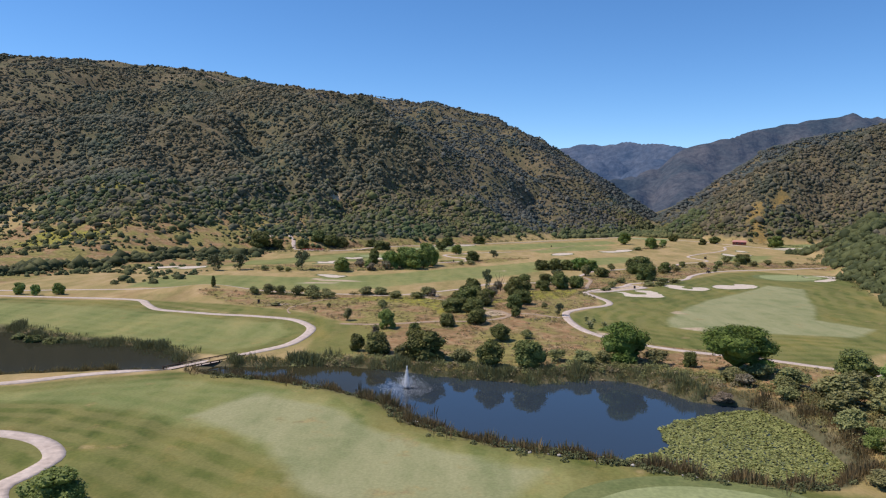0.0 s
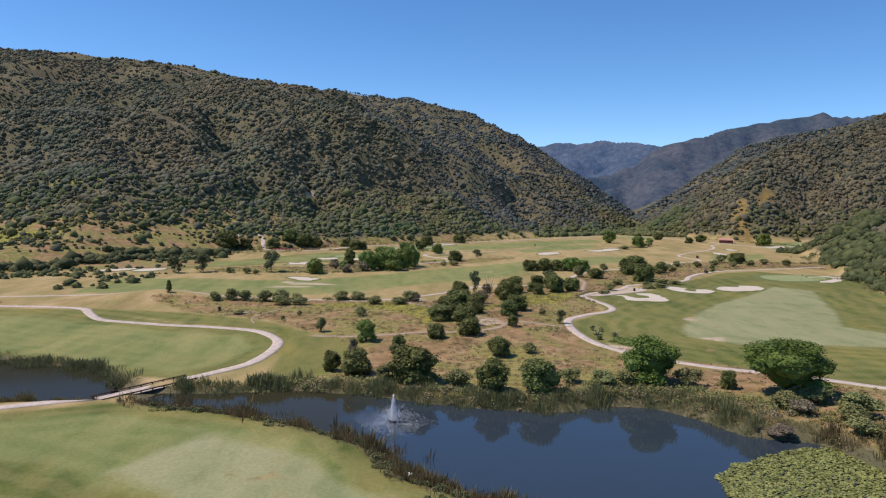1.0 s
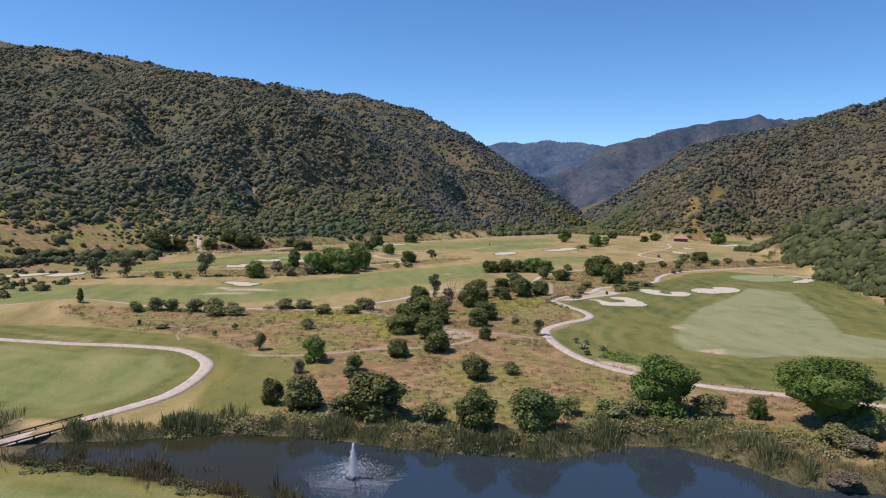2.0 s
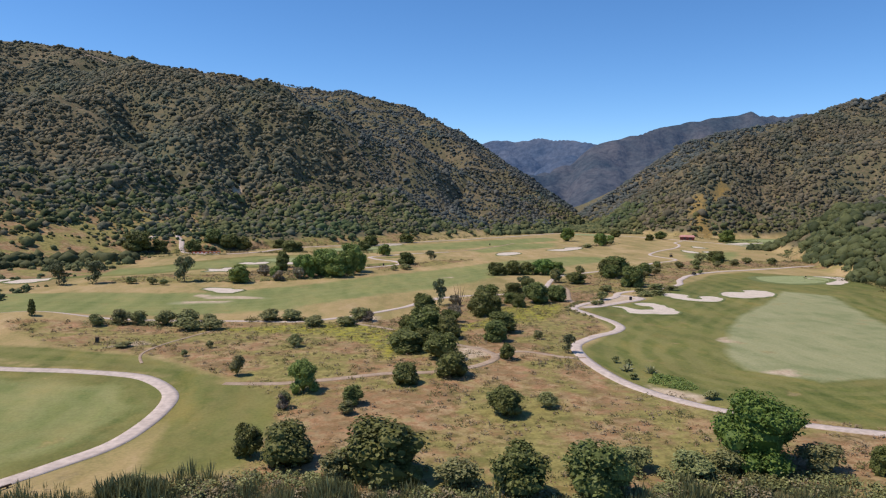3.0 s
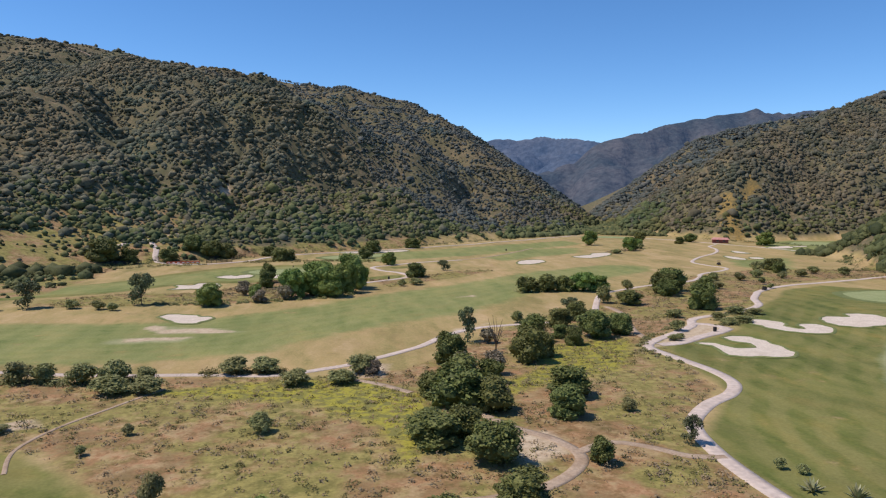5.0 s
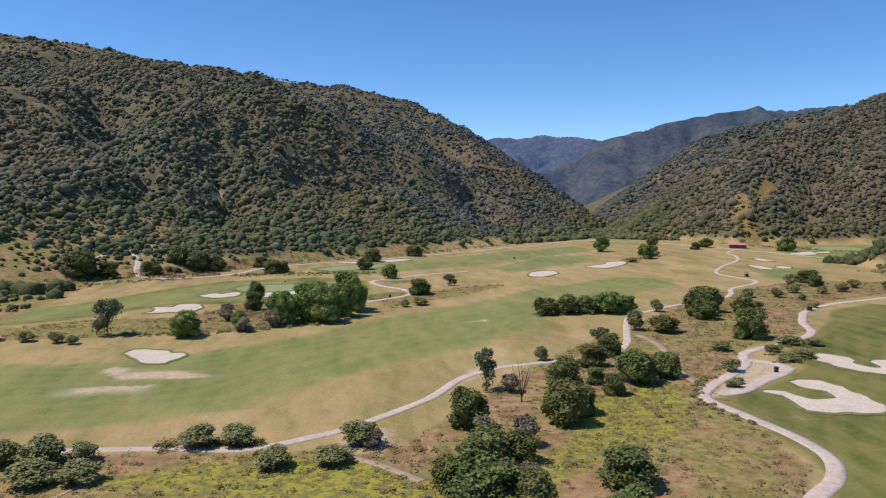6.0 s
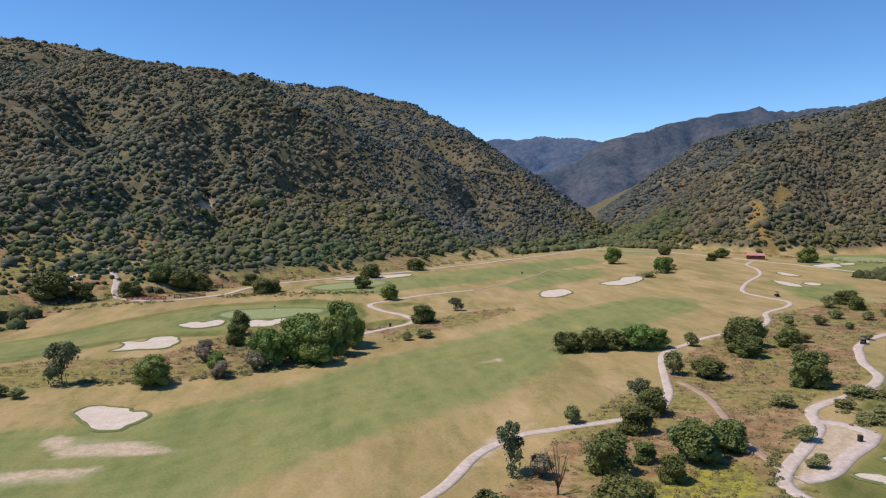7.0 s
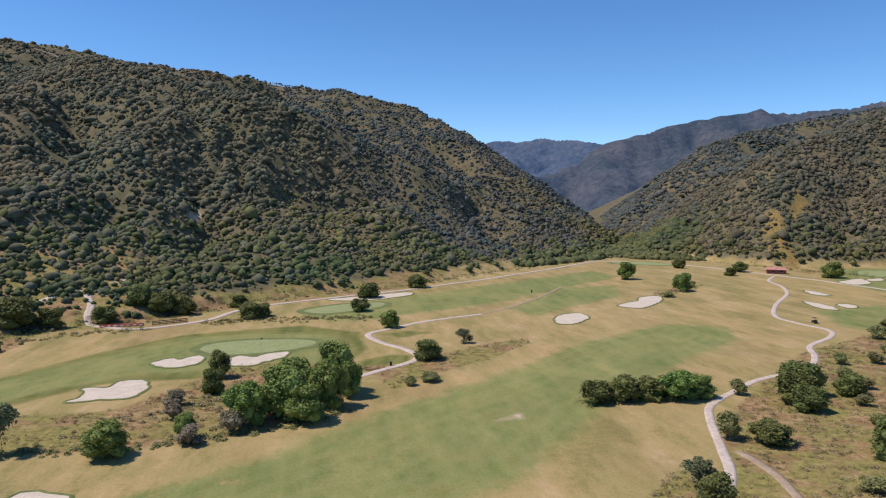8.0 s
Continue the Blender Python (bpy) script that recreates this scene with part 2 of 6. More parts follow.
def ground_material():
    m, t, b = material("ground", 0.9, 0.15)
    za, zb = t.nodes.new("ShaderNodeAttribute"), t.nodes.new("ShaderNodeAttribute")
    za.attribute_name, zb.attribute_name = "zone", "zone_b"
    sa, sb = t.nodes.new("ShaderNodeSeparateColor"), t.nodes.new("ShaderNodeSeparateColor")
    t.links.new(za.outputs["Color"], sa.inputs[0])
    t.links.new(zb.outputs["Color"], sb.inputs[0])
    n_big, n_mid, n_fine, n_grain = noise_of(t, 22, 4, gain=1.5), noise_of(t, 5.5, 5, 0.6, gain=1.7), noise_of(t, 1.6, 4, 0.55, gain=1.5), noise_of(t, 0.4, 4, gain=2.0)
    streak = noise_of(t, 7, 5, 0.66, (0.6, 0.28), 1.9)

    def edge(mask, wide=0.5):
        """The mask with an uneven, feathered border."""
        lifted = math_of(t, "ADD", mask, math_of(t, "MULTIPLY", math_of(t, "SUBTRACT", n_mid, 0.5), wide))
        return ramp(t, lifted, (0.22, 0.0), (0.78, 1.0))

    blotch = noise_of(t, 14, 6, 0.66, None, 1.5)
    patch = noise_of(t, 3.2, 5, 0.62, None, 1.6)
    wear = noise_of(t, 30, 6, 0.68, (0.5, 0.35), 1.5)
    dry = mix(t, ramp(t, n_fine, (0.35, 0.0), (0.7, 0.5)), ramp(t, streak, (0.28, (0.225, 0.200, 0.088)), (0.45, (0.315, 0.258, 0.128)), (0.6, (0.36, 0.282, 0.152)), (0.78, (0.42, 0.325, 0.20))), (0.335, 0.265, 0.135))
    dry = mix(t, ramp(t, blotch, (0.50, 0.0), (0.72, 0.45)), dry, (0.250, 0.232, 0.100))
    dry = mix(t, ramp(t, wear, (0.58, 0.0), (0.72, 0.6)), dry, (0.24, 0.18, 0.092))
    rough = mix(t, ramp(t, n_fine, (0.3, 0.0), (0.75, 0.7)), ramp(t, streak, (0.28, (0.085, 0.108, 0.030)), (0.5, (0.132, 0.150, 0.048)), (0.75, (0.208, 0.198, 0.078))), (0.150, 0.160, 0.054))
    rough = mix(t, ramp(t, blotch, (0.46, 0.0), (0.66, 0.7)), rough, (0.235, 0.198, 0.082))
    rough = mix(t, ramp(t, wear, (0.52, 0.0), (0.68, 0.6)), rough, (0.105, 0.128, 0.036))
    fair = mix(t, ramp(t, n_fine, (0.3, 0.0), (0.8, 0.6)), ramp(t, streak, (0.25, (0.142, 0.175, 0.068)), (0.5, (0.205, 0.222, 0.094)), (0.78, (0.275, 0.262, 0.130))), (0.205, 0.218, 0.088))
    rows = t.nodes.new("ShaderNodeTexWave")
    rows.inputs["Scale"].default_value, rows.inputs["Distortion"].default_value, rows.inputs["Detail"].default_value, rows.inputs["Detail Scale"].default_value = 0.055, 9.0, 2.0, 0.35
    t.links.new(place(t), rows.inputs["Vector"])
    rough = mix(t, ramp(t, rows.outputs["Fac"], (0.3, 0.0), (0.8, 0.45)), rough, (0.200, 0.198, 0.078))
    fair = mix(t, ramp(t, rows.outputs["Fac"], (0.3, 0.0), (0.8, 0.25)), fair, (0.255, 0.262, 0.125))
    fair = mix(t, ramp(t, blotch, (0.5, 0.0), (0.7, 0.6)), fair, (0.275, 0.248, 0.118))
    fair = mix(t, ramp(t, wear, (0.55, 0.0), (0.7, 0.55)), fair, (0.150, 0.188, 0.075))
    pale = mix(t, ramp(t, n_mid, (0.3, 0.0), (0.8, 1.0)), ramp(t, streak, (0.3, (0.195, 0.215, 0.112)), (0.7, (0.295, 0.290, 0.175))), (0.28, 0.278, 0.162))
    brush = ramp(t, patch, (0.22, (0.135, 0.104, 0.046)), (0.38, (0.220, 0.136, 0.072)), (0.52, (0.300, 0.172, 0.098)), (0.66, (0.385, 0.230, 0.144)), (0.82, (0.295, 0.208, 0.100)))
    brush = mix(t, ramp(t, n_fine, (0.38, 0.0), (0.62, 0.75)), brush, ramp(t, n_mid, (0.4, (0.185, 0.140, 0.075)), (0.6, (0.33, 0.25, 0.15))))
    brush = mix(t, ramp(t, blotch, (0.42, 0.0), (0.58, 0.8)), brush, ramp(t, n_fine, (0.35, (0.155, 0.155, 0.050)), (0.7, (0.275, 0.245, 0.085))))
    mustard = mix(t, ramp(t, n_fine, (0.4, 0.0), (0.6, 1.0)), (0.175, 0.165, 0.058), (0.29, 0.265, 0.05))
    n_bush, n_slope = noise_of(t, 2.4, 3, 0.6, gain=1.8), noise_of(t, 60, 4, 0.6, gain=1.7)
    soil = mix(t, ramp(t, n_slope, (0.3, 0.0), (0.7, 1.0)), ramp(t, n_mid, (0.3, (0.092, 0.088, 0.050)), (0.7, (0.150, 0.130, 0.082))), ramp(t, n_mid, (0.3, (0.132, 0.102, 0.070)), (0.7, (0.205, 0.152, 0.106))))
    soil = mix(t, ramp(t, n_bush, (0.38, 0.0), (0.62, 0.8)), soil, ramp(t, n_big, (0.3, (0.078, 0.082, 0.048)), (0.7, (0.122, 0.115, 0.072))))
    bare = mix(t, ramp(t, n_fine, (0.3, 0.0), (0.7, 1.0)), (0.40, 0.305, 0.235), (0.49, 0.40, 0.325))
    lines = t.nodes.new("ShaderNodeAttribute")
    lines.attribute_name = "mow"
    turn = math_of(t, "ADD", math_of(t, "MULTIPLY", lines.outputs["Fac"], 1.35), math_of(t, "MULTIPLY", noise_of(t, 12, 4), 9.0))
    stripe = math_of(t, "MULTIPLY_ADD", math_of(t, "SINE", turn, 0.0), 0.5)
    stripe.node.inputs[2].default_value = 0.5
    rough = mix(t, math_of(t, "MULTIPLY", ramp(t, stripe, (0.25, 0.0), (0.75, 0.6)), ramp(t, wear, (0.35, 0.3), (0.6, 1.0))), rough, (0.235, 0.215, 0.098))
    fair = mix(t, ramp(t, stripe, (0.3, 0.0), (0.8, 0.28)), fair, (0.262, 0.262, 0.135))
    rough = mix(t, 1.0, rough, ramp(t, noise_of(t, 9, 5, 0.62, (0.9, 0.5), 1.5), (0.25, (0.70, 0.74, 0.64)), (0.6, (0.94, 0.94, 0.84)), (0.8, (1.12, 1.0, 0.84))), "MULTIPLY")
    dry = mix(t, 1.0, dry, ramp(t, noise_of(t, 12, 5, 0.65, (0.4, 0.4), 1.6), (0.25, (0.88, 0.84, 0.80)), (0.5, (1.02, 0.97, 0.96)), (0.75, (1.10, 1.0, 1.0))), "MULTIPLY")
    col = mix(t, edge(sa.outputs[1]), dry, rough)
    fair = mix(t, 1.0, fair, ramp(t, noise_of(t, 11, 5, 0.64, (1.1, 0.45), 1.6), (0.25, (0.80, 0.84, 0.74)), (0.55, (0.95, 0.95, 0.87)), (0.8, (1.10, 1.04, 0.95))), "MULTIPLY")
    col = mix(t, edge(sa.outputs[0], 0.8), col, fair)
    col = mix(t, edge(sb.outputs[0]), col, pale)
    col = mix(t, edge(sa.outputs[2], 0.7), col, brush)
    col = mix(t, edge(sb.outputs[1], 0.4), col, soil)
    col = mix(t, edge(za.outputs["Alpha"], 0.9), col, mustard)
    col = mix(t, edge(zb.outputs["Alpha"], 1.2), col, ramp(t, n_fine, (0.3, (0.17, 0.128, 0.062)), (0.7, (0.29, 0.19, 0.068))))
    col = mix(t, edge(sb.outputs[2], 0.8), col, bare)
    col = mix(t, 1.0, col, ramp(t, n_grain, (0.2, (0.88, 0.88, 0.76)), (0.8, (1.08, 1.08, 0.94))), "MULTIPLY")
    t.links.new(col, b.inputs["Base Color"])
    bump(t, b, n_fine, 0.22, 0.25)
    return m


def water_material(name, deep, browned=False):
    m, t, b = material(name, 0.04, 0.5)
    b.inputs["IOR"].default_value = 1.333
    b.inputs["Base Color"].default_value = (*deep, 1)
    bump(t, b, noise_of(t, 0.9, 3, 0.5, (0.4, 0.5)), 0.03, 0.03)
    if browned:
        # browner, with a lower IOR, over the shallow channel below the bridge
        xyz = t.nodes.new("ShaderNodeSeparateXYZ")
        t.links.new(place(t), xyz.inputs[0])
        reach = node(t, "ShaderNodeMapRange")
        reach.inputs[1].default_value, reach.inputs[2].default_value = 1.0, -8.0
        t.links.new(math_of(t, "ADD", xyz.outputs[0], math_of(t, "MULTIPLY", noise_of(t, 5, 4), 14.0)), reach.inputs[0])
        t.links.new(mix(t, reach.outputs[0], deep, (0.034, 0.032, 0.018)), b.inputs["Base Color"])
        t.links.new(math_of(t, "SUBTRACT", 1.333, math_of(t, "MULTIPLY", reach.outputs[0], 0.2)), b.inputs["IOR"])
    return m


M_GROUND = ground_material()
M_WATER = water_material("pond water", (0.030, 0.042, 0.056), True)
M_LAKE = water_material("lake water", (0.030, 0.030, 0.019))
M_LAKE.node_tree.nodes["Principled BSDF"].inputs["IOR"].default_value = 1.12
M_LAKE.node_tree.nodes["Principled BSDF"].inputs["Roughness"].default_value = 0.08
M_LAKE.node_tree.nodes["Principled BSDF"].inputs["Specular IOR Level"].default_value = 0.22
M_PATH = speckled("path concrete", (0.47, 0.385, 0.325), (0.57, 0.48, 0.415), 3.0, 0.8, 0.9, 0.2, 0.08, 0.02)
M_DIRT = speckled("trodden dirt", (0.31, 0.225, 0.155), (0.42, 0.325, 0.24), 1.8, 0.3, 0.95, 0.1, 0.4, 0.06)
M_SAND = speckled("bunker sand", (0.53, 0.45, 0.365), (0.62, 0.54, 0.45), 2.5, 0.3, 0.95, 0.1, 0.25, 0.05)
M_GREEN = speckled("putting green turf", (0.240, 0.275, 0.118), (0.290, 0.315, 0.145), 4.0, 0.6, 0.85, 0.2, 0.1, 0.02)
M_COLLAR = speckled("collar turf", (0.115, 0.145, 0.048), (0.180, 0.198, 0.074), 3.0, 0.5, 0.9, 0.2, 0.3, 0.05)
M_BARK = speckled("bark", (0.07, 0.05, 0.035), (0.15, 0.115, 0.085), 0.6, 0.12, 0.9, 0.2, 0.6, 0.03)
M_OAK = foliage("oak leaves", (0.072, 0.088, 0.022), (0.195, 0.21, 0.060), through=0.18)
M_WILLOW = foliage("willow leaves", (0.068, 0.112, 0.020), (0.175, 0.238, 0.048), through=0.2)
M_COPSE = foliage("copse leaves", (0.096, 0.15, 0.03), (0.245, 0.315, 0.08), through=0.18)
M_GUM = foliage("gum leaves", (0.085, 0.105, 0.05), (0.20, 0.225, 0.115), through=0.2)
M_GREY = foliage("grey shrub", (0.145, 0.125, 0.08), (0.28, 0.235, 0.16))
M_SAGE = foliage("sage shrub", (0.145, 0.155, 0.055), (0.305, 0.298, 0.12), through=0.22)
M_REED = foliage("green reeds", (0.120, 0.122, 0.052), (0.285, 0.265, 0.125), 0.7, 0.2, 0.2)
M_CATTAIL = foliage("brown cattails", (0.125, 0.098, 0.042), (0.32, 0.25, 0.115), 0.7, 0.2, 0.2)
M_STRAW = foliage("straw reeds", (0.22, 0.18, 0.085), (0.40, 0.33, 0.18), 0.8, 0.1, 0.25)
M_LILY = foliage("lily pads", (0.15, 0.18, 0.045), (0.34, 0.35, 0.115), 0.5, 0.3, 0.15)
M_CHAP = foliage("chaparral", (0.069, 0.073, 0.048), (0.143, 0.138, 0.096), 0.8, 0.1, 0.0, 1.2, True)
M_CHAP_LOW = foliage("chaparral green", (0.056, 0.070, 0.031), (0.134, 0.142, 0.060), 0.8, 0.1, 0.0, 1.0, True)
# rear slopes: distance haze is painted in as a bluer leaf colour
M_CHAP_HAZED = foliage("haze-tinted rear chaparral", (0.064, 0.079, 0.073), (0.116, 0.128, 0.116), 0.8, 0.1, 0.0, 2.0, True)
M_BELT = foliage("belt oaks", (0.044, 0.056, 0.022), (0.118, 0.128, 0.050), 0.7, 0.15, 0.12)
M_OLIVE = foliage("olive brush", (0.092, 0.098, 0.036), (0.235, 0.225, 0.092), 0.7, 0.15, 0.2)
M_MOUND = foliage("olive scrub", (0.105, 0.105, 0.038), (0.27, 0.25, 0.10), 0.8, 0.1, 0.2)
M_MOUND_GREY = foliage("grey scrub", (0.16, 0.125, 0.078), (0.31, 0.235, 0.148), 0.8, 0.1, 0.1)
M_BANK = foliage("near bank scrub", (0.060, 0.070, 0.028), (0.150, 0.150, 0.062), 0.7, 0.2, 0.15)
M_TUFT = foliage("dry tufts", (0.30, 0.205, 0.112), (0.46, 0.325, 0.19), 0.9, 0.1, 0.3)
M_DARK = speckled("dark painted metal", (0.012, 0.012, 0.014), (0.03, 0.03, 0.032), 0.6, 0.1, 0.5, 0.4, 0.05, 0.005)
M_TIMBER = speckled("weathered timber", (0.045, 0.030, 0.022), (0.095, 0.065, 0.050), 0.8, 0.15, 0.85, 0.2, 0.3, 0.02)
M_RED = speckled("red roof sheet", (0.22, 0.055, 0.045), (0.29, 0.085, 0.065), 1.2, 0.2, 0.6, 0.3, 0.1, 0.02)
M_WHITE = speckled("white paint", (0.66, 0.64, 0.60), (0.78, 0.76, 0.72), 1.0, 0.2, 0.6, 0.4, 0.05, 0.01)
M_ORANGE = speckled("orange plastic", (0.50, 0.09, 0.03), (0.62, 0.13, 0.05), 0.8, 0.2, 0.5, 0.4, 0.05, 0.01)


# ---- meshes ----
def mesh_of(name, verts, faces, mat, smooth=False):
    me = bpy.data.meshes.new(name)
    verts = np.asarray(verts, np.float32)
    if isinstance(faces, np.ndarray):
        n, k = faces.shape
        me.vertices.add(len(verts))
        me.vertices.foreach_set("co", verts.ravel())
        me.loops.add(n * k)
        me.loops.foreach_set("vertex_index", faces.astype(np.int32).ravel())
        me.polygons.add(n)
        me.polygons.foreach_set("loop_start", np.arange(0, n * k, k, dtype=np.int32))
        me.update(calc_edges=True)
    else:
        me.from_pydata(verts.tolist(), [], faces)
    if smooth:
        me.polygons.foreach_set("use_smooth", np.ones(len(me.polygons), bool))
    me.materials.append(mat)
    return me


def part(name, bm, mat, parent, label=""):
    """A bmesh, or a mesh, as one object under a thing or part."""
    if isinstance(bm, bmesh.types.BMesh):
        me = bpy.data.meshes.new(name)
        bm.to_mesh(me)
        bm.free()
        me.materials.append(mat)
    else:
        me = bm
    ob = new(name, me)
    ob.parent = parent
    return tagged(ob, label)


def thing(name, label, category, m=None, group=""):
    ob = tagged(new(name), label, category, group)
    if m is not None:
        ob.matrix_basis = m
    return ob


def box(bm, x0, x1, y0, y1, z0, z1, bevel=0.0):
    r = bmesh.ops.create_cube(bm, size=1.0, matrix=Matrix.LocRotScale(((x0 + x1) / 2, (y0 + y1) / 2, (z0 + z1) / 2), None, (x1 - x0, y1 - y0, z1 - z0)))
    if bevel:
        edges = list({e for v in r["verts"] for e in v.link_edges})
        bmesh.ops.bevel(bm, geom=edges, offset=bevel, segments=1, affect="EDGES")
    return bm


def rod(bm, a, b, r0, r1, sides=7):
    a, b = Vector(a), Vector(b)
    d = b - a
    q = d.to_track_quat("Z", "Y").to_matrix().to_4x4()
    bmesh.ops.create_cone(bm, cap_ends=True, segments=sides, radius1=r0, radius2=r1, depth=d.length, matrix=Matrix.Translation((a + b) / 2) @ q)
    return bm


LAID = []


def ribbon(name, points, width, mat, lift, label, category, kind="structure", step=1.2, edge=0.12):
    """A strip that lies on the ground along a smooth line, with sides that go down into it."""
    line = curve(points, step)
    LAID.append((curve(points, 4.0), width))
    d = np.gradient(line, axis=0)
    d /= np.linalg.norm(d, axis=1)[:, None]
    side = np.stack([-d[:, 1], d[:, 0]], 1)
    w = width * (1 + 0.07 * perlin(line[:, 0], line[:, 1], 7, 11)) / 2
    rows = []
    for off, dz in ((-1, -edge), (-1, 0), (-0.4, 0.015), (0.4, 0.015), (1, 0), (1, -edge)):
        p = line + side * (w * off)[:, None]
        rows.append(np.column_stack([p, ground_height(p[:, 0], p[:, 1]) + lift + dz]))
    v = np.stack(rows, 1).reshape(-1, 3)
    n, k = len(line), len(rows)
    i = (np.arange(n - 1)[:, None] * k + np.arange(k - 1)[None]).ravel()
    ob = new(name, mesh_of(name, v, np.column_stack([i, i + 1, i + k + 1, i + k]), mat))
    return tagged(ob, label, category, "", kind)


def sheet(name, points, mat, lift, step=1.2, uneven=0.25, z=None):
    """A flat patch with a smooth, slightly uneven outline, as a mesh that lies on the ground (or at the height z)."""
    line = curve(points, step, True)
    line = line + uneven * np.column_stack([perlin(line[:, 0], line[:, 1], 2.6, 12), perlin(line[:, 0], line[:, 1], 2.6, 13)])
    h = ground_height(line[:, 0], line[:, 1]) + lift if z is None else np.full(len(line), z)
    bm = bmesh.new()
    vs = [bm.verts.new((*p, q)) for p, q in zip(line, h)]
    es = [bm.edges.new((vs[k], vs[(k + 1) % len(vs)])) for k in range(len(vs))]
    bmesh.ops.triangle_fill(bm, edges=es, use_beauty=True, use_dissolve=False)
    bmesh.ops.recalc_face_normals(bm, faces=bm.faces)
    if bm.faces and sum(f.normal.z for f in bm.faces) < 0:
        bmesh.ops.reverse_faces(bm, faces=bm.faces)
    return bm, line


def border(line, mat_name, mat, height, width, lift):
    """A raised rim that runs round a closed line."""
    d = np.roll(line, -1, 0) - np.roll(line, 1, 0)
    d /= np.linalg.norm(d, axis=1)[:, None] + 1e-9
    area = np.sum(line[:, 0] * np.roll(line[:, 1], -1) - np.roll(line[:, 0], -1) * line[:, 1])
    out = np.stack([d[:, 1], -d[:, 0]], 1) * (1 if area > 0 else -1)
    rows = []
    for off, dz in ((-0.08, -0.05), (0.05, 0.8), (0.4, 1.0), (1.0, -0.15)):
        p = line + out * off * width
        rows.append(np.column_stack([p, ground_height(p[:, 0], p[:, 1]) + lift + dz * height]))
    v = np.stack(rows, 1).reshape(-1, 3)
    n, k = len(line), len(rows)
    a = np.arange(n)[:, None] * k
    b = (np.arange(n)[:, None] + 1) % n * k
    j = np.arange(k - 1)[None]
    f = np.stack([a + j, a + j + 1, b + j + 1, b + j], 2).reshape(-1, 4)
    return mesh_of(mat_name, v, f, mat, True)


# ---- ground, one sheet to the horizon ----
def spaced(*runs):
    out = []
    for a, b, step in runs:
        out += list(np.arange(a, b, step))
    return out


def growing(start, end, step, factor):
    out = []
    p = start
    while p < end:
        out.append(p)
        p += step
        step *= factor
    return out + [end]


FAIR = [
    [(-74, 108), (-58, 119), (-45, 123), (-28, 116), (-18, 111), (-11, 99), (-6, 93), (2, 88), (9, 85), (16, 79), (14, 66), (0, 68), (-10, 76), (-22, 86), (-38, 97), (-55, 106), (-74, 104)],
    [(-132, 204), (-103, 201), (-82, 193), (-41, 179), (-36, 169), (-38, 156), (-45, 147), (-55, 151), (-75, 160), (-108, 170), (-140, 176)],
    [(-110, 282), (-71, 281), (-51, 281), (-35, 290), (-16, 306), (-1, 323), (18, 340), (39, 359), (64, 386), (101, 414), (119, 405), (111, 386), (80, 358),
     (58, 338), (41, 316), (23, 291), (2, 275), (-12, 261), (-22, 249), (-35, 243), (-53, 241), (-110, 242)],
    [(-100, 348), (-83, 362), (-73, 381), (-54, 406), (-38, 413), (-12, 411), (-5, 388), (-10, 365), (-32, 361), (-53, 364), (-69, 351), (-78, 336), (-100, 325)],
    [(-21, 444), (9, 484), (30, 500), (75, 538), (137, 589), (139, 557), (80, 494), (47, 464), (11, 440), (-9, 431)],
    [(56, 455), (97, 512), (125, 520), (112, 481), (78, 452), (62, 434)],
    [(170, 434), (209, 444), (170, 381), (158, 400)],
    [(345, 585), (300, 586), (262, 556), (240, 512), (238, 478), (262, 492), (312, 522), (348, 560)],
]
ROUGH = [
    [(-110, 60), (-110, 116), (-74, 114), (-50, 128), (-34, 126), (-14, 116), (-3, 98), (10, 88), (30, 80), (60, 70), (60, 20), (-110, 20)],
    [(-150, 210), (-94, 211), (-54, 190), (-35, 183), (-30, 172), (-32, 155), (-42, 142), (-52, 145), (-80, 158), (-150, 172)],
    [(-29, 144), (-31, 169), (-30, 182), (-20, 178), (-15, 166), (-15, 156), (-18, 144)],
    [(33, 192), (49, 214), (51, 232), (49, 246), (62, 250), (78, 262), (82, 274), (99, 290), (115, 306), (130, 326), (151, 336), (176, 312), (170, 285), (140, 218), (110, 160), (75, 136), (58, 146), (45, 155), (36, 166)],
    [(-100, 214), (-62, 207), (-42, 198), (-25, 181), (-30, 171), (-36, 184), (-54, 192), (-86, 206)],
    # two small flat patches that take the darker rough colour
    [(-3, 370), (6, 376), (12, 375), (9, 365), (-2, 361)],
    [(5, 406), (14, 411), (20, 406), (11, 400)],
    [(-110, 330), (-85, 365), (-75, 385), (-56, 412), (-20, 425), (-2, 410), (0, 384), (-8, 360), (-32, 358), (-60, 355), (-80, 330), (-110, 315)],
]
PALE = [
    [(-30, 113), (-16, 104), (-8, 93), (0, 87), (12, 80), (4, 66), (-14, 72), (-22, 88), (-36, 100)],
    [(61, 189), (75, 214), (89, 233), (108, 252), (128, 276), (137, 266), (116, 218), (104, 194), (112, 180), (100, 168), (82, 172), (66, 170), (58, 178)],
    [(-50, 277), (-44, 275), (-34, 272), (-28, 267), (-46, 267)],
    [(-54, 262), (-38, 262), (-40, 258), (-54, 257)],
]
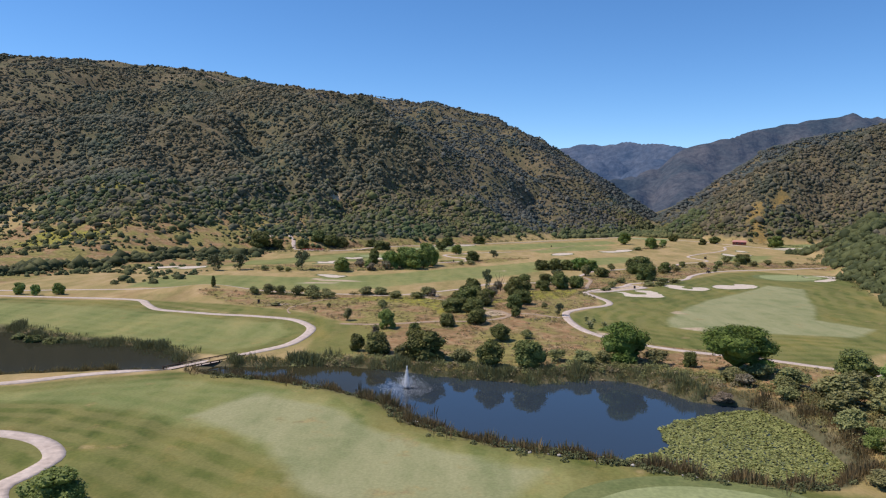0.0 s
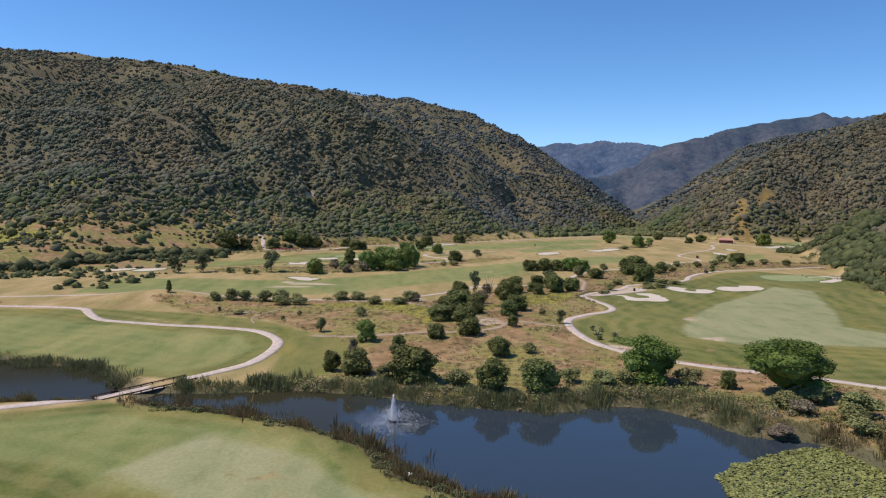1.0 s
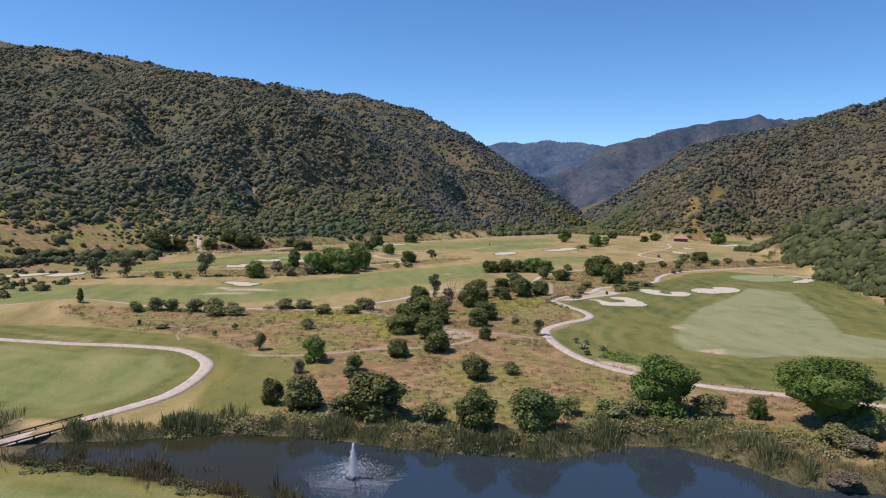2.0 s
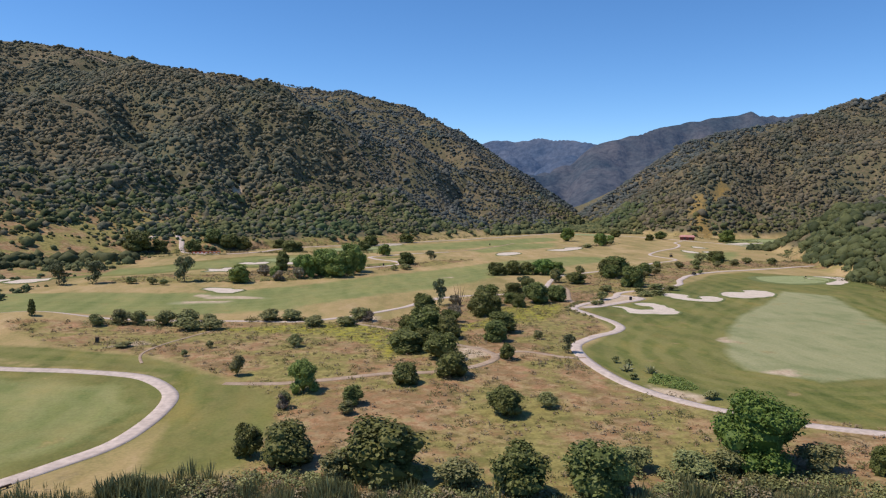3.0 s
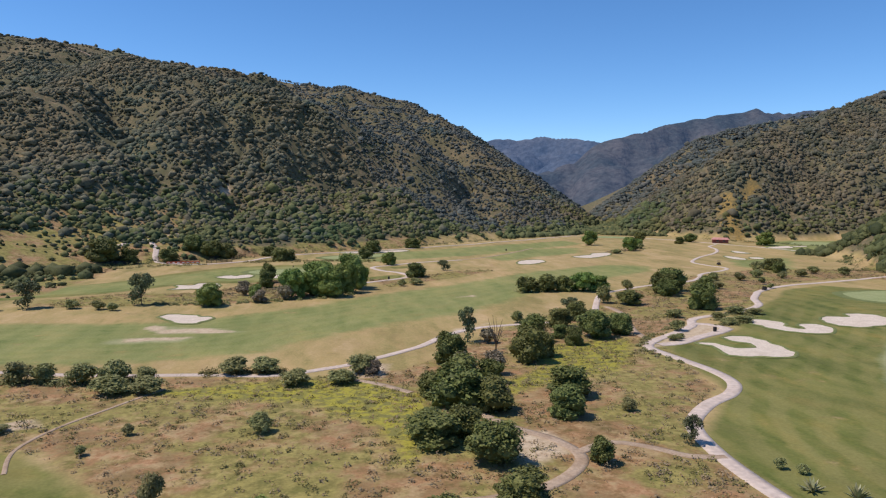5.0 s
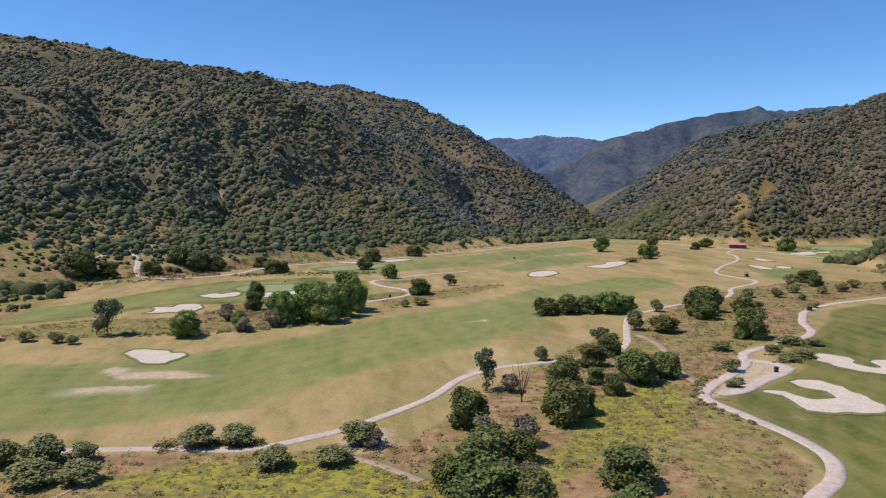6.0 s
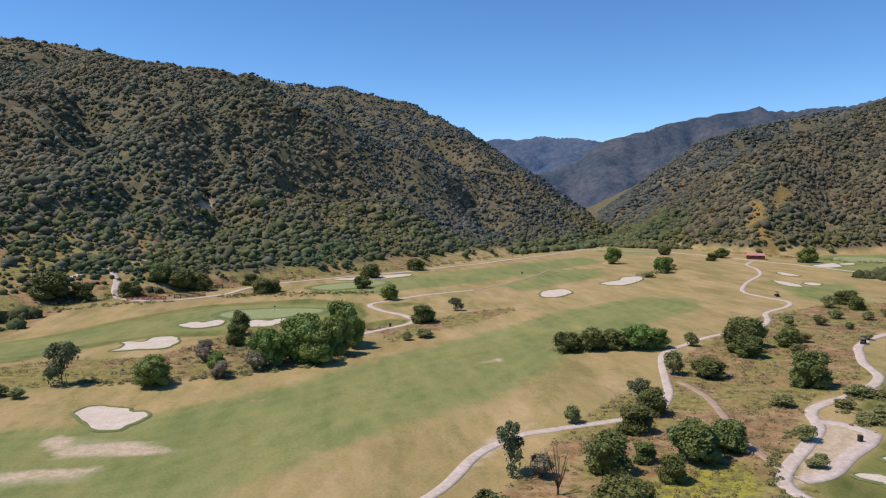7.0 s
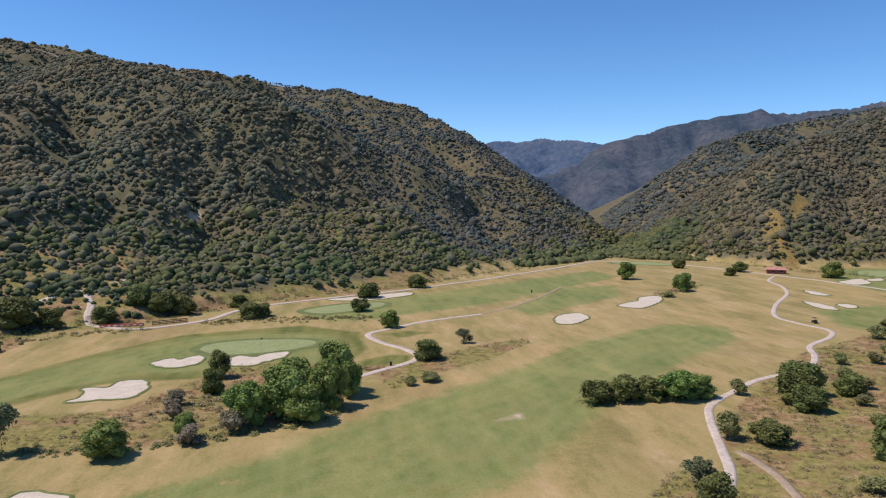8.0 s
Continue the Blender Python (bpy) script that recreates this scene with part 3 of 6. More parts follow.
BRUSH = [
    [(-80, 226), (-56, 231), (-36, 231), (-14, 229), (2, 231), (12, 246), (27, 268), (48, 292), (54, 253), (52, 236), (48, 216), (35, 198), (32, 180), (36, 168), (50, 154), (68, 143), (85, 128), (80, 70), (58, 76), (54, 112), (42, 118),
     (34, 131), (12, 129), (-8, 134), (-19, 140), (-16, 156), (-17, 171), (-24, 180), (-41, 198), (-60, 207)],
    [(31, 273), (45, 273), (63, 308), (88, 336), (120, 366), (159, 389), (200, 388), (230, 400), (200, 340), (172, 356), (140, 341), (118, 320), (102, 296), (77, 280), (51, 249), (39, 252)],
    [(-90, 320), (-71, 331), (-51, 333), (-41, 352), (-31, 371), (-5, 368), (-2, 347), (-7, 334), (-17, 318), (-32, 311), (-55, 309), (-90, 305)],
    [(-2, 364), (12, 368), (23, 377), (48, 394), (47, 386), (33, 369), (17, 356), (5, 342)],
    [(-160, 205), (-150, 300), (-95, 330), (-100, 420), (-75, 436), (-45, 470), (28, 526), (60, 600), (-260, 600), (-260, 205)],
    [(118, 500), (150, 490), (170, 520), (140, 500)],
]
OCHRE = [[(266, 586), (276, 598), (284, 626), (296, 652), (286, 655), (274, 634), (264, 606)], [(300, 640), (320, 655), (318, 668), (302, 652)], [(256, 560), (268, 570), (270, 584), (258, 575)]]
MUSTARD = [
    [(-36, 222), (-24, 226), (-14, 227), (-4, 225), (4, 214), (4, 198), (0, 190), (-5, 204), (-12, 214), (-25, 217)],
    [(33, 249), (50, 254), (40, 230), (26, 222), (14, 212), (11, 215), (22, 228)],
    [(0, 196), (6, 200), (-2, 206)],
    [(-232, 376), (-184, 374), (-178, 390), (-228, 398)],
    [(-224, 462), (-200, 476), (-188, 498), (-204, 506), (-232, 482)],
]
BARE = [
    [(52, 246), (58, 249), (66, 255), (74, 260), (74, 266), (72, 270), (64, 262)],
    [(-8, 229), (-2, 226), (0, 236), (-6, 238)],
    [(10, 254), (18, 268), (24, 274), (16, 268)],
    [(37, 166), (42, 161), (44, 163), (38, 171)],
    [(11, 186), (17, 190), (17, 197), (13, 198)],
    [(-52, 206), (-48, 211), (-44, 208)],
    [(-51.5, 278), (-48, 277), (-46, 272), (-38, 273.5), (-31, 269), (-32, 267), (-46, 268), (-50, 273)],
    [(-50, 262.5), (-40, 263), (-38, 260.5), (-50, 259.5)],
    [(24, 318), (29, 322), (28, 318)],
    [(66, 203), (70, 206), (69, 200)],
    [(-93, 584), (-89, 582), (-87, 596), (-90, 606)],
    [(-96, 470), (-86, 474), (-78, 486), (-86, 488), (-96, 480)],

    [(60, 176), (66, 178), (64, 173)],
]


def mask(x, y, areas, feather=2.0):
    out = np.zeros(np.shape(x))
    for a in areas:
        a = np.array(a, float)
        lo, hi = a.min(0) - 8, a.max(0) + 8
        near = (x > lo[0]) & (x < hi[0]) & (y > lo[1]) & (y < hi[1])
        if near.any():
            out[near] = np.maximum(out[near], soft(inside(x[near], y[near], a), -feather, feather))
    return out


def make_ground():
    xs = np.array(sorted(set(
        [-v for v in growing(420, 4200, 8, 1.14)] + spaced((-416, -112, 5), (-112, 172, 2.0), (172, 500, 5)) + growing(500, 4200, 8, 1.14))))
    ys = np.array(sorted(set([-v for v in growing(0, 1500, 12, 1.25)] + spaced((8, 40, 8), (40, 480, 2.0), (480, 1000, 5)) + growing(1000, 4600, 7, 1.06))))
    gx, gy = np.meshgrid(xs, ys)
    x, y = gx.ravel(), gy.ravel()
    z = ground_height(x, y)
    up = hills(x, y)
    nx = len(xs)
    i = (np.arange(len(ys) - 1)[:, None] * nx + np.arange(nx - 1)[None]).ravel()
    me = mesh_of("ground", np.column_stack([x, y, z]), np.column_stack([i, i + 1, i + nx + 1, i + nx]), M_GROUND, True)
    hill = np.maximum(soft(up + 1.5 * perlin(x, y, 18, 21), 2.0 + 14 * soft(-x, 60, 120), 6.0 + 26 * soft(-x, 60, 120)), soft(y + 0.25 * x, 715, 745))
    bank = np.zeros(len(x))
    for a in (POND, LAKE):
        near = (np.abs(x) < 170) & (y > 60) & (y < 200)
        bank[near] = np.maximum(bank[near], soft(inside(x[near], y[near], a), -5.0, -2.0))
    zone = np.column_stack([mask(x, y, FAIR, 5.5), mask(x, y, ROUGH, 2.5), np.maximum(mask(x, y, BRUSH, 2.0), 0), mask(x, y, MUSTARD, 3.0)])
    zone_b = np.column_stack([mask(x, y, PALE, 2.2), np.maximum(hill, bank * 0.9), mask(x, y, BARE, 1.5), mask(x, y, OCHRE, 7.0)])
    mow = np.full(len(x), 60.0)
    for a in FAIR + PALE[1:2]:
        a = np.array(a, float)
        lo, hi = a.min(0) - 30, a.max(0) + 30
        near = (x > lo[0]) & (x < hi[0]) & (y > lo[1]) & (y < hi[1])
        d = inside(x[near], y[near], a)
        mow[near] = np.where(np.abs(d) < np.abs(mow[near]), d, mow[near])
    me.attributes.new("mow", "FLOAT", "POINT").data.foreach_set("value", mow.astype(np.float32))
    for name, values in (("zone", zone), ("zone_b", zone_b)):
        me.attributes.new(name, "FLOAT_COLOR", "POINT").data.foreach_set("color", values.astype(np.float32).ravel())
    return tagged(new("ground", me), "dry grass valley floor rising into brush-covered hills", "ground", "", "structure")


make_ground()

# ---- far mountains, past the reach of the valley ----
FAR_A = [(-900, 4000, 330), (350, 3884, 324), (622, 3850, 319), (755, 3826, 346), (871, 3801, 340), (942, 3785, 357), (1120, 3631, 342), (1170, 3500, 310), (1500, 3500, 290)]
FAR_B = [(880, 2600, 60), (1000, 2950, 200), (1053, 3128, 274), (1262, 3157, 327), (1468, 3287, 386), (1723, 3331, 437), (1840, 3325, 452), (1893, 3317, 470), (1950, 3335, 452),
         (2052, 3290, 446), (2156, 3069, 442), (2300, 2960, 476), (2900, 2700, 560)]


# Haze is put into the bluish base colours and a blue emission.
def far_material(name, dark, light, haze_glow):
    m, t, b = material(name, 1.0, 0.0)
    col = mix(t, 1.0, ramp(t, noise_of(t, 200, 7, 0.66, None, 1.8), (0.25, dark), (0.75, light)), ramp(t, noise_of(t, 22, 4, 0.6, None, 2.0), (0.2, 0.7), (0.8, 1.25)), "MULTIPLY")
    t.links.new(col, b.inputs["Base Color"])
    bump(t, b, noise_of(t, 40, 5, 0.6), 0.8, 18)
    b.inputs["Emission Color"].default_value = (*haze_glow, 1)
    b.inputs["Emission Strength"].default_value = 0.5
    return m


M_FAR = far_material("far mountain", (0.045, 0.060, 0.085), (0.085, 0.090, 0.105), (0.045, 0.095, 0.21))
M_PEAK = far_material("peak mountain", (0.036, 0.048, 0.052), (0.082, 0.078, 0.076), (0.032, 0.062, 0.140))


def mountain(name, crest, fall, x0, x1, y0, y1, seed, label, mat):
    nx, ny = 180, 100
    gx, gy = np.meshgrid(np.linspace(x0, x1, nx), np.linspace(y0, y1, ny))
    x, y = gx.ravel(), gy.ravel()
    c = np.array(crest, float)
    z = np.full(len(x), -60.0)
    for a, b in zip(c[:-1], c[1:]):
        e = b[:2] - a[:2]
        t = np.clip(((x - a[0]) * e[0] + (y - a[1]) * e[1]) / (e @ e), 0, 1)
        z = np.maximum(z, a[2] + t * (b[2] - a[2]) - fall * np.hypot(x - a[0] - t * e[0], y - a[1] - t * e[1]))
    d, _ = nearest(x, y, c)
    cut = 1 - np.abs(perlin(x, y, 260, seed)) * 2
    z = z - np.clip(d / 150, 0, 1) * np.maximum(cut, 0) * 70 + perlin(x, y, 420, seed + 1) * 50 * np.clip(d / 300, 0, 1) + perlin(x, y, 90, seed + 2) * 8 - np.clip(d / 150, 0, 1) * np.maximum(1 - np.abs(perlin(x, y, 120, seed + 3)) * 2, 0) * 28
    z = np.maximum(z, -30)
    i = (np.arange(ny - 1)[:, None] * nx + np.arange(nx - 1)[None]).ravel()
    ob = new(name, mesh_of(name, np.column_stack([x, y, z]), np.column_stack([i, i + 1, i + nx + 1, i + nx]), mat, True))
    return tagged(ob, label, "mountain", "", "structure")


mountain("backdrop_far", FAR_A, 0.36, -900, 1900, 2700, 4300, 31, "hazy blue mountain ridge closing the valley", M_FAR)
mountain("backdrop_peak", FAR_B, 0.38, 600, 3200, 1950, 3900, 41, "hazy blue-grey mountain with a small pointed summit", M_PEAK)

# ---- water ----
def water_sheet(name, area, label, mat):
    a = np.array(area, float)
    c = a.mean(0)
    bm, _ = sheet(name, [tuple(c + (p - c) * 1.0) for p in a], M_WATER, 0, 2.0, 0.3, WATER)
    me = bpy.data.meshes.new(name)
    bm.to_mesh(me)
    bm.free()
    me.materials.append(mat)
    return tagged(new(name, me), label, "water", "", "structure")


water_sheet("water", [(-52, 136), (-44, 138), (-34, 138), (-24, 140), (-10, 138), (0, 133.5), (12, 130), (19, 129), (26, 132), (35, 132), (42, 125), (45, 119), (53, 116),
                      (56, 102), (54, 84), (44, 77), (31, 79), (20, 84), (7, 89), (-5, 98), (-10, 108), (-19, 116), (-31, 123), (-44, 127), (-52, 131)],
            "dark blue pond reflecting sky and bank trees", M_WATER)
water_sheet("water", [(-52, 136.5), (-56, 149), (-67, 155), (-86, 160), (-104, 169), (-155, 180), (-155, 115), (-104, 119), (-80, 123), (-62, 129), (-52, 130.5)],
            "dark still lake beyond the cart bridge", M_LAKE)

# ---- cart paths ----
CART = "pale concrete cart path winding over the grass"
ribbon("path_cart_1", [(-140, 106), (-110, 107), (-90, 110), (-74, 116), (-64, 124), (-56, 128.5), (-51, 131.2)], 2.4, M_PATH, 0.05, CART, "path")
ribbon("path_cart_2", [(-42, 143), (-38, 148.5), (-34, 155), (-32, 165), (-32.6, 174), (-37, 181.5), (-43, 186), (-55, 190), (-70, 193.5), (-80, 197), (-86, 204), (-91, 211), (-100, 213.5), (-115, 214.5), (-150, 216)], 2.3, M_PATH, 0.05, CART, "path")
ribbon("path_cart_3", [(-80, 92), (-62, 91), (-55, 90), (-50, 87.5), (-46.5, 83), (-46.5, 78), (-47, 73), (-42, 66), (-36, 62)], 2.5, M_PATH, 0.05, CART, "path")
ribbon("path_cart_4", [(90, 122), (76, 135), (66, 142), (59, 146), (50, 151), (43, 157), (38.5, 163), (35, 171), (33.6, 180), (33.8, 190), (36, 199), (42, 207), (48.5, 212.5), (52.5, 219), (53, 227), (51.5, 236),
                       (50, 244), (52, 249), (60, 257), (69, 266), (75, 276), (91, 285), (102, 294), (108, 306), (114, 315), (121, 324), (136, 335), (165, 347), (200, 362)], 2.15, M_PATH, 0.05, CART, "path")
ribbon("path_cart_5", [(53, 247), (58, 248.5), (65, 254), (72, 259), (76, 263)], 2.6, M_PATH, 0.07, "short pale concrete spur of the cart path", "path")
ribbon("path_cart_6", [(76, 263), (74, 268), (71, 269)], 2.4, M_PATH, 0.06, "short pale concrete spur of the cart path", "path")
ribbon("path_cart_7", [(-150, 226), (-120, 233), (-90, 236), (-45, 233), (-29, 232), (-19, 230.5), (-11, 234), (-5, 238), (6, 250), (13, 262), (21, 269), (28, 271), (41, 275), (48, 279), (54, 288), (58, 298), (64, 313), (69, 322),
                       (79, 331), (90, 340), (103, 346), (113, 353), (120, 362), (127, 374), (141, 385), (149, 396), (147, 410), (148, 424), (165, 450), (190, 481), (203, 505), (212, 530), (226, 548)], 1.75, M_PATH, 0.05, CART, "path")
ribbon("path_cart_8", [(160, 655), (195, 640), (222, 590), (230, 555), (239, 532), (242, 507), (250, 470), (262, 430)], 2.8, M_PATH, 0.06, CART, "path")
ribbon("path_cart_9", [(-8, 348), (4, 361), (13, 371), (11, 381), (4, 394), (1, 406), (8, 415), (20, 427), (43, 441)], 2.1, M_PATH, 0.05, CART, "path")
ribbon("path_cart_10", [(-112, 446), (-104, 460), (-96, 450), (-92, 436), (-82, 428), (-72, 425), (-54, 439), (-45, 463), (-19, 486), (27, 519), (82, 569), (159, 650)], 2.5, M_PATH, 0.12, CART, "path")
TRAIL = "trodden reddish dirt trail through dry brush"
ribbon("path_trail_1", [(-26, 179), (-18, 177.5), (-11, 178), (-1, 180), (6, 179.5), (13, 182), (18, 188), (17, 194), (13, 199), (10, 205)], 1.5, M_DIRT, 0.05, TRAIL, "trail")
ribbon("path_trail_6", [(43, 441), (56, 455), (78, 486), (96, 516)], 1.2, M_DIRT, 0.05, "faint dirt track over the far fairway", "trail")
ribbon("path_trail_7", [(-268, 792), (-245, 800), (-226, 808), (-208, 820)], 3.5, M_DIRT, 0.3, "pale dirt track near the hill crest", "trail")
ribbon("path_trail_8", [(-330, 960), (-305, 968), (-280, 965)], 3.5, M_DIRT, 0.3, "pale dirt track near the hill crest", "trail")
ribbon("path_trail_2", [(18, 190), (23, 193), (27, 191), (30, 188), (34, 187.5)], 1.3, M_DIRT, 0.06, TRAIL, "trail")
ribbon("path_trail_3", [(-9, 229), (-5, 225), (-2, 222), (2, 217)], 1.3, M_DIRT, 0.05, TRAIL, "trail")
ribbon("path_trail_4", [(60, 296), (60, 284), (54, 262), (53, 251)], 1.6, M_DIRT, 0.05, TRAIL, "trail")
ribbon("path_trail_5", [(-34, 224), (-38, 216), (-42, 208), (-44, 200), (-42, 193)], 0.5, M_DIRT, 0.05, TRAIL, "trail")

# ---- bunkers and greens ----
def bunker(points, label="pale sand bunker with a grassy raised lip"):
    b = thing("bunker", label, "bunker", None, "sand bunkers")
    bm, line = sheet("sand", points, M_SAND, 0.09, 0.8, 0.8)
    part("sand", bm, M_SAND, b)
    part("lip", border(line, "lip", M_COLLAR, 0.16, 0.7, 0.085), M_COLLAR, b, "dark green turf lip")
    return b


def green(points, label):
    g = thing("putting_green", label, "putting green", None, "putting greens")
    bm, line = sheet("putting_surface", points, M_GREEN, 0.10, 1.0, 0.1)
    part("putting_surface", bm, M_GREEN, g)
    part("collar", border(line, "collar", M_COLLAR, 0.05, 3.0, 0.055), M_COLLAR, g, "darker green collar of longer turf")
    return g


bunker([(61, 248), (63, 243), (62, 237.5), (67, 235.5), (73, 235), (76, 240), (76, 249), (74, 254), (70, 253), (69, 249), (71.5, 246), (70, 242.5), (66.5, 243), (64.5, 247)], "pale sand bunker curling round a turf tongue")
bunker([(84.5, 270), (86, 260), (89, 256), (94, 255), (99.5, 260), (99, 265.5), (95.5, 266), (92.5, 261), (90.5, 263), (92.5, 269), (89, 273)])
bunker([(103, 264), (107, 261), (113, 262.5), (120.5, 268), (122, 277), (117, 279), (114, 275), (109, 276), (105, 272)])
bunker([(155, 293), (161, 293), (172, 304), (176, 316), (166, 319), (160, 310), (162, 303)])
bunker([(-52.5, 291), (-49, 293.5), (-43, 290), (-39.5, 286.5), (-42, 279.5), (-46, 280), (-48.5, 284)])
bunker([(-62.5, 340), (-57, 341), (-50.5, 342), (-49.5, 349), (-52, 357), (-57, 356), (-58.5, 351), (-63, 350.5), (-61, 345)], "pale sand bunker with rounded lobes")
bunker([(-55, 373), (-49, 368.5), (-43.5, 371.5), (-43, 379), (-46, 381.5), (-48.5, 377), (-51.5, 379)])
bunker([(-37, 374), (-34, 368.5), (-29, 368.5), (-22, 377), (-22, 384), (-26, 383), (-30, 378), (-34, 380)])
bunker([(-13.5, 487), (-9, 481), (4, 481.5), (14, 489), (22, 497), (21, 506), (10, 500), (0, 493)], "long pale sand bunker beside the far green")
bunker([(65, 420), (69, 416.5), (76, 423), (80, 430), (79, 438), (73, 436), (68, 430)])
bunker([(100, 452), (108, 448.5), (119, 460), (127, 472), (128, 481), (119, 476), (113, 466), (105, 460)])
bunker([(205, 490), (200, 480), (201, 473), (206, 474), (207, 482)])
bunker([(183, 458), (178, 448), (177, 438), (182, 436), (185, 447)])
bunker([(190, 448), (188, 440), (193, 440), (195, 448)])
bunker([(-132, 306), (-126, 304), (-119, 310), (-119, 319), (-125, 316), (-130, 312)])
bunker([(-117, 308), (-112, 306), (-107, 312), (-107, 320), (-112, 318), (-116, 316)])
bunker([(244, 520), (243, 507), (256, 512), (262, 522), (266, 533), (254, 527)])
bunker([(268, 530), (264, 522), (272, 523), (278, 533)])
green([(139, 304), (144, 296), (153, 297), (163, 303), (168, 313), (164, 320), (152, 320), (143, 316)], "smooth pale putting green with a flagstick")
green([(-46, 389), (-44.5, 397), (-36, 401.5), (-24, 402), (-16, 399), (-15, 393), (-22, 386), (-32, 382.5), (-40, 383)], "smooth pale putting green between bunkers")
green([(-22, 456), (-14, 466), (-5, 472), (8, 474), (7, 464), (-3, 455), (-15, 449)], "smooth pale putting green at the hill foot")
green([(15, 70), (19, 74), (24, 76), (31, 76), (37, 73), (38, 64), (26, 60), (15, 62)], "smooth pale mown tee turf beside the pond")
green([(168, 640), (176, 628), (196, 618), (202, 626), (188, 645)], "smooth pale putting green at the valley end")
green([(281, 552), (284, 541), (298, 536), (313, 546), (316, 562), (298, 572)], "smooth pale putting green near the hut")


def flagstick(x, y):
    f = thing("flagstick", "slim dark golf flagstick standing on the green", "flagstick", pose(x, y, at(x, y) + 0.1))
    pole = part("pole", rod(bmesh.new(), (0, 0, 0), (0, 0, 2.3), 0.025, 0.02, 6), M_DARK, f)
    bm = bmesh.new()
    vs = [bm.verts.new(p) for p in ((0, 0, 2.3), (0.5, 0.06, 2.2), (0.48, -0.03, 1.85), (0, 0, 1.9))]
    bm.faces.new(vs)
    r = bmesh.ops.extrude_face_region(bm, geom=bm.faces[:])
    bmesh.ops.translate(bm, verts=[v for v in r["geom"] if isinstance(v, bmesh.types.BMVert)], vec=(0, 0.012, 0))
    part("flag", bm, M_DARK, pole, "small dark flag")
    return f


flagstick(151.4, 299.5)
flagstick(-30, 393)

# ---- cart bridge ----
def bridge():
    a, b = Vector((-51.3, 130.8, 0)), Vector((-41.6, 143.6, 0))
    d = b - a
    yaw = math.degrees(math.atan2(d.y, d.x))
    z = WATER + 0.62
    br = thing("cart_bridge", "low timber cart bridge with dark side rails", "bridge", pose(a.x, a.y, z, 0, 0, yaw))
    n = 40
    L = d.length
    me = box(bmesh.new(), 0, L / n - 0.02, -1.45, 1.45, -0.12, 0.0, 0.01)
    plank = part("plank", me, M_PATH, br, "pale weathered deck plank")
    for k in range(1, n):
        p = new("plank", plank.data)
        p.parent, p.location = br, (L / n * k, 0, 0.004 * (k % 3))
    for s in (-1, 1):
        part("side_beam", box(bmesh.new(), -0.4, L + 0.4, s * 1.62 - 0.13, s * 1.62 + 0.13, -0.45, 0.0, 0.02), M_TIMBER, br)
        part("rail", box(bmesh.new(), -0.4, L + 0.4, s * 1.62 - 0.09, s * 1.62 + 0.09, 0.22, 0.4, 0.02), M_TIMBER, br)
        for k in range(9):
            x = L * k / 8
            part("rail_post", box(bmesh.new(), x - 0.08, x + 0.08, s * 1.62 - 0.08, s * 1.62 + 0.08, -1.8, 0.24, 0.01), M_TIMBER, br)
    return br


bridge()

# ---- fountain ----
def fountain(x, y):
    rng = np.random.default_rng(5)
    f = thing("pond_fountain", "white spray fountain floating in the pond", "fountain", pose(x, y, WATER))
    part("float_ring", rod(bmesh.new(), (0, 0, -0.1), (0, 0, 0.12), 0.7, 0.55, 14), M_DARK, f)
    m, t, b = material("water drops", 0.3, 0.5)
    b.inputs["Base Color"].default_value = (0.85, 0.88, 0.92, 1)
    verts, faces = [], []
    tet = np.array([(1, 1, 1), (1, -1, -1), (-1, 1, -1), (-1, -1, 1)], float) * 0.5
    n = 2600
    h0 = rng.uniform(2.2, 3.9, n)
    reach = np.where(rng.random(n) < 0.55, rng.uniform(0.1, 0.7, n), rng.uniform(0.8, 3.8, n))
    h0 = np.where(reach > 0.8, rng.uniform(0.5, 2.2, n), h0)
    s = rng.uniform(0, 1, n)
    ang = rng.uniform(0, 2 * math.pi, n)
    r = reach * s
    z = 0.15 + 4 * h0 * (s * 0.9 + 0.0) * (1 - s * 0.9) + 0.0
    z = np.where(reach < 0.8, 0.15 + h0 * (1 - (s - 0.0) ** 2), z)
    size = rng.uniform(0.03, 0.075, n) * np.where(reach < 0.8, 1.3, 0.9)
    v = (tet[None] * size[:, None, None] + np.stack([r * np.cos(ang), r * np.sin(ang), z], 1)[:, None]).reshape(-1, 3)
    i = np.arange(n)[:, None] * 4
    fc = np.concatenate([i + np.array([[0, 1, 2]]), i + np.array([[0, 3, 1]]), i + np.array([[0, 2, 3]]), i + np.array([[1, 3, 2]])])
    part("spray", mesh_of("spray", v, fc, m), m, f, "fine white water drops")
    k = 20000
    rr, aa = 5.6 * np.sqrt(rng.random(k)), rng.uniform(0, 2 * math.pi, k)
    rr = rr * (1 + 0.12 * np.sin(3 * aa) + 0.08 * np.sin(5 * aa + 1))
    sz = rng.uniform(0.008, 0.026, k) * np.clip(1.2 - rr / 7, 0.3, 1)
    c = np.stack([rr * np.cos(aa), rr * np.sin(aa), np.full(k, 0.02)], 1)
    sq = np.array([(1, 0, 0), (0, 1, 0), (-1, 0, 0), (0, -1, 0)], float)
    part("foam", mesh_of("foam", (c[:, None] + sq[None] * sz[:, None, None]).reshape(-1, 3), np.arange(k * 4).reshape(-1, 4), m), m, f, "scattered foam flecks on the water")
    return f


fountain(-6.0, 122.3)

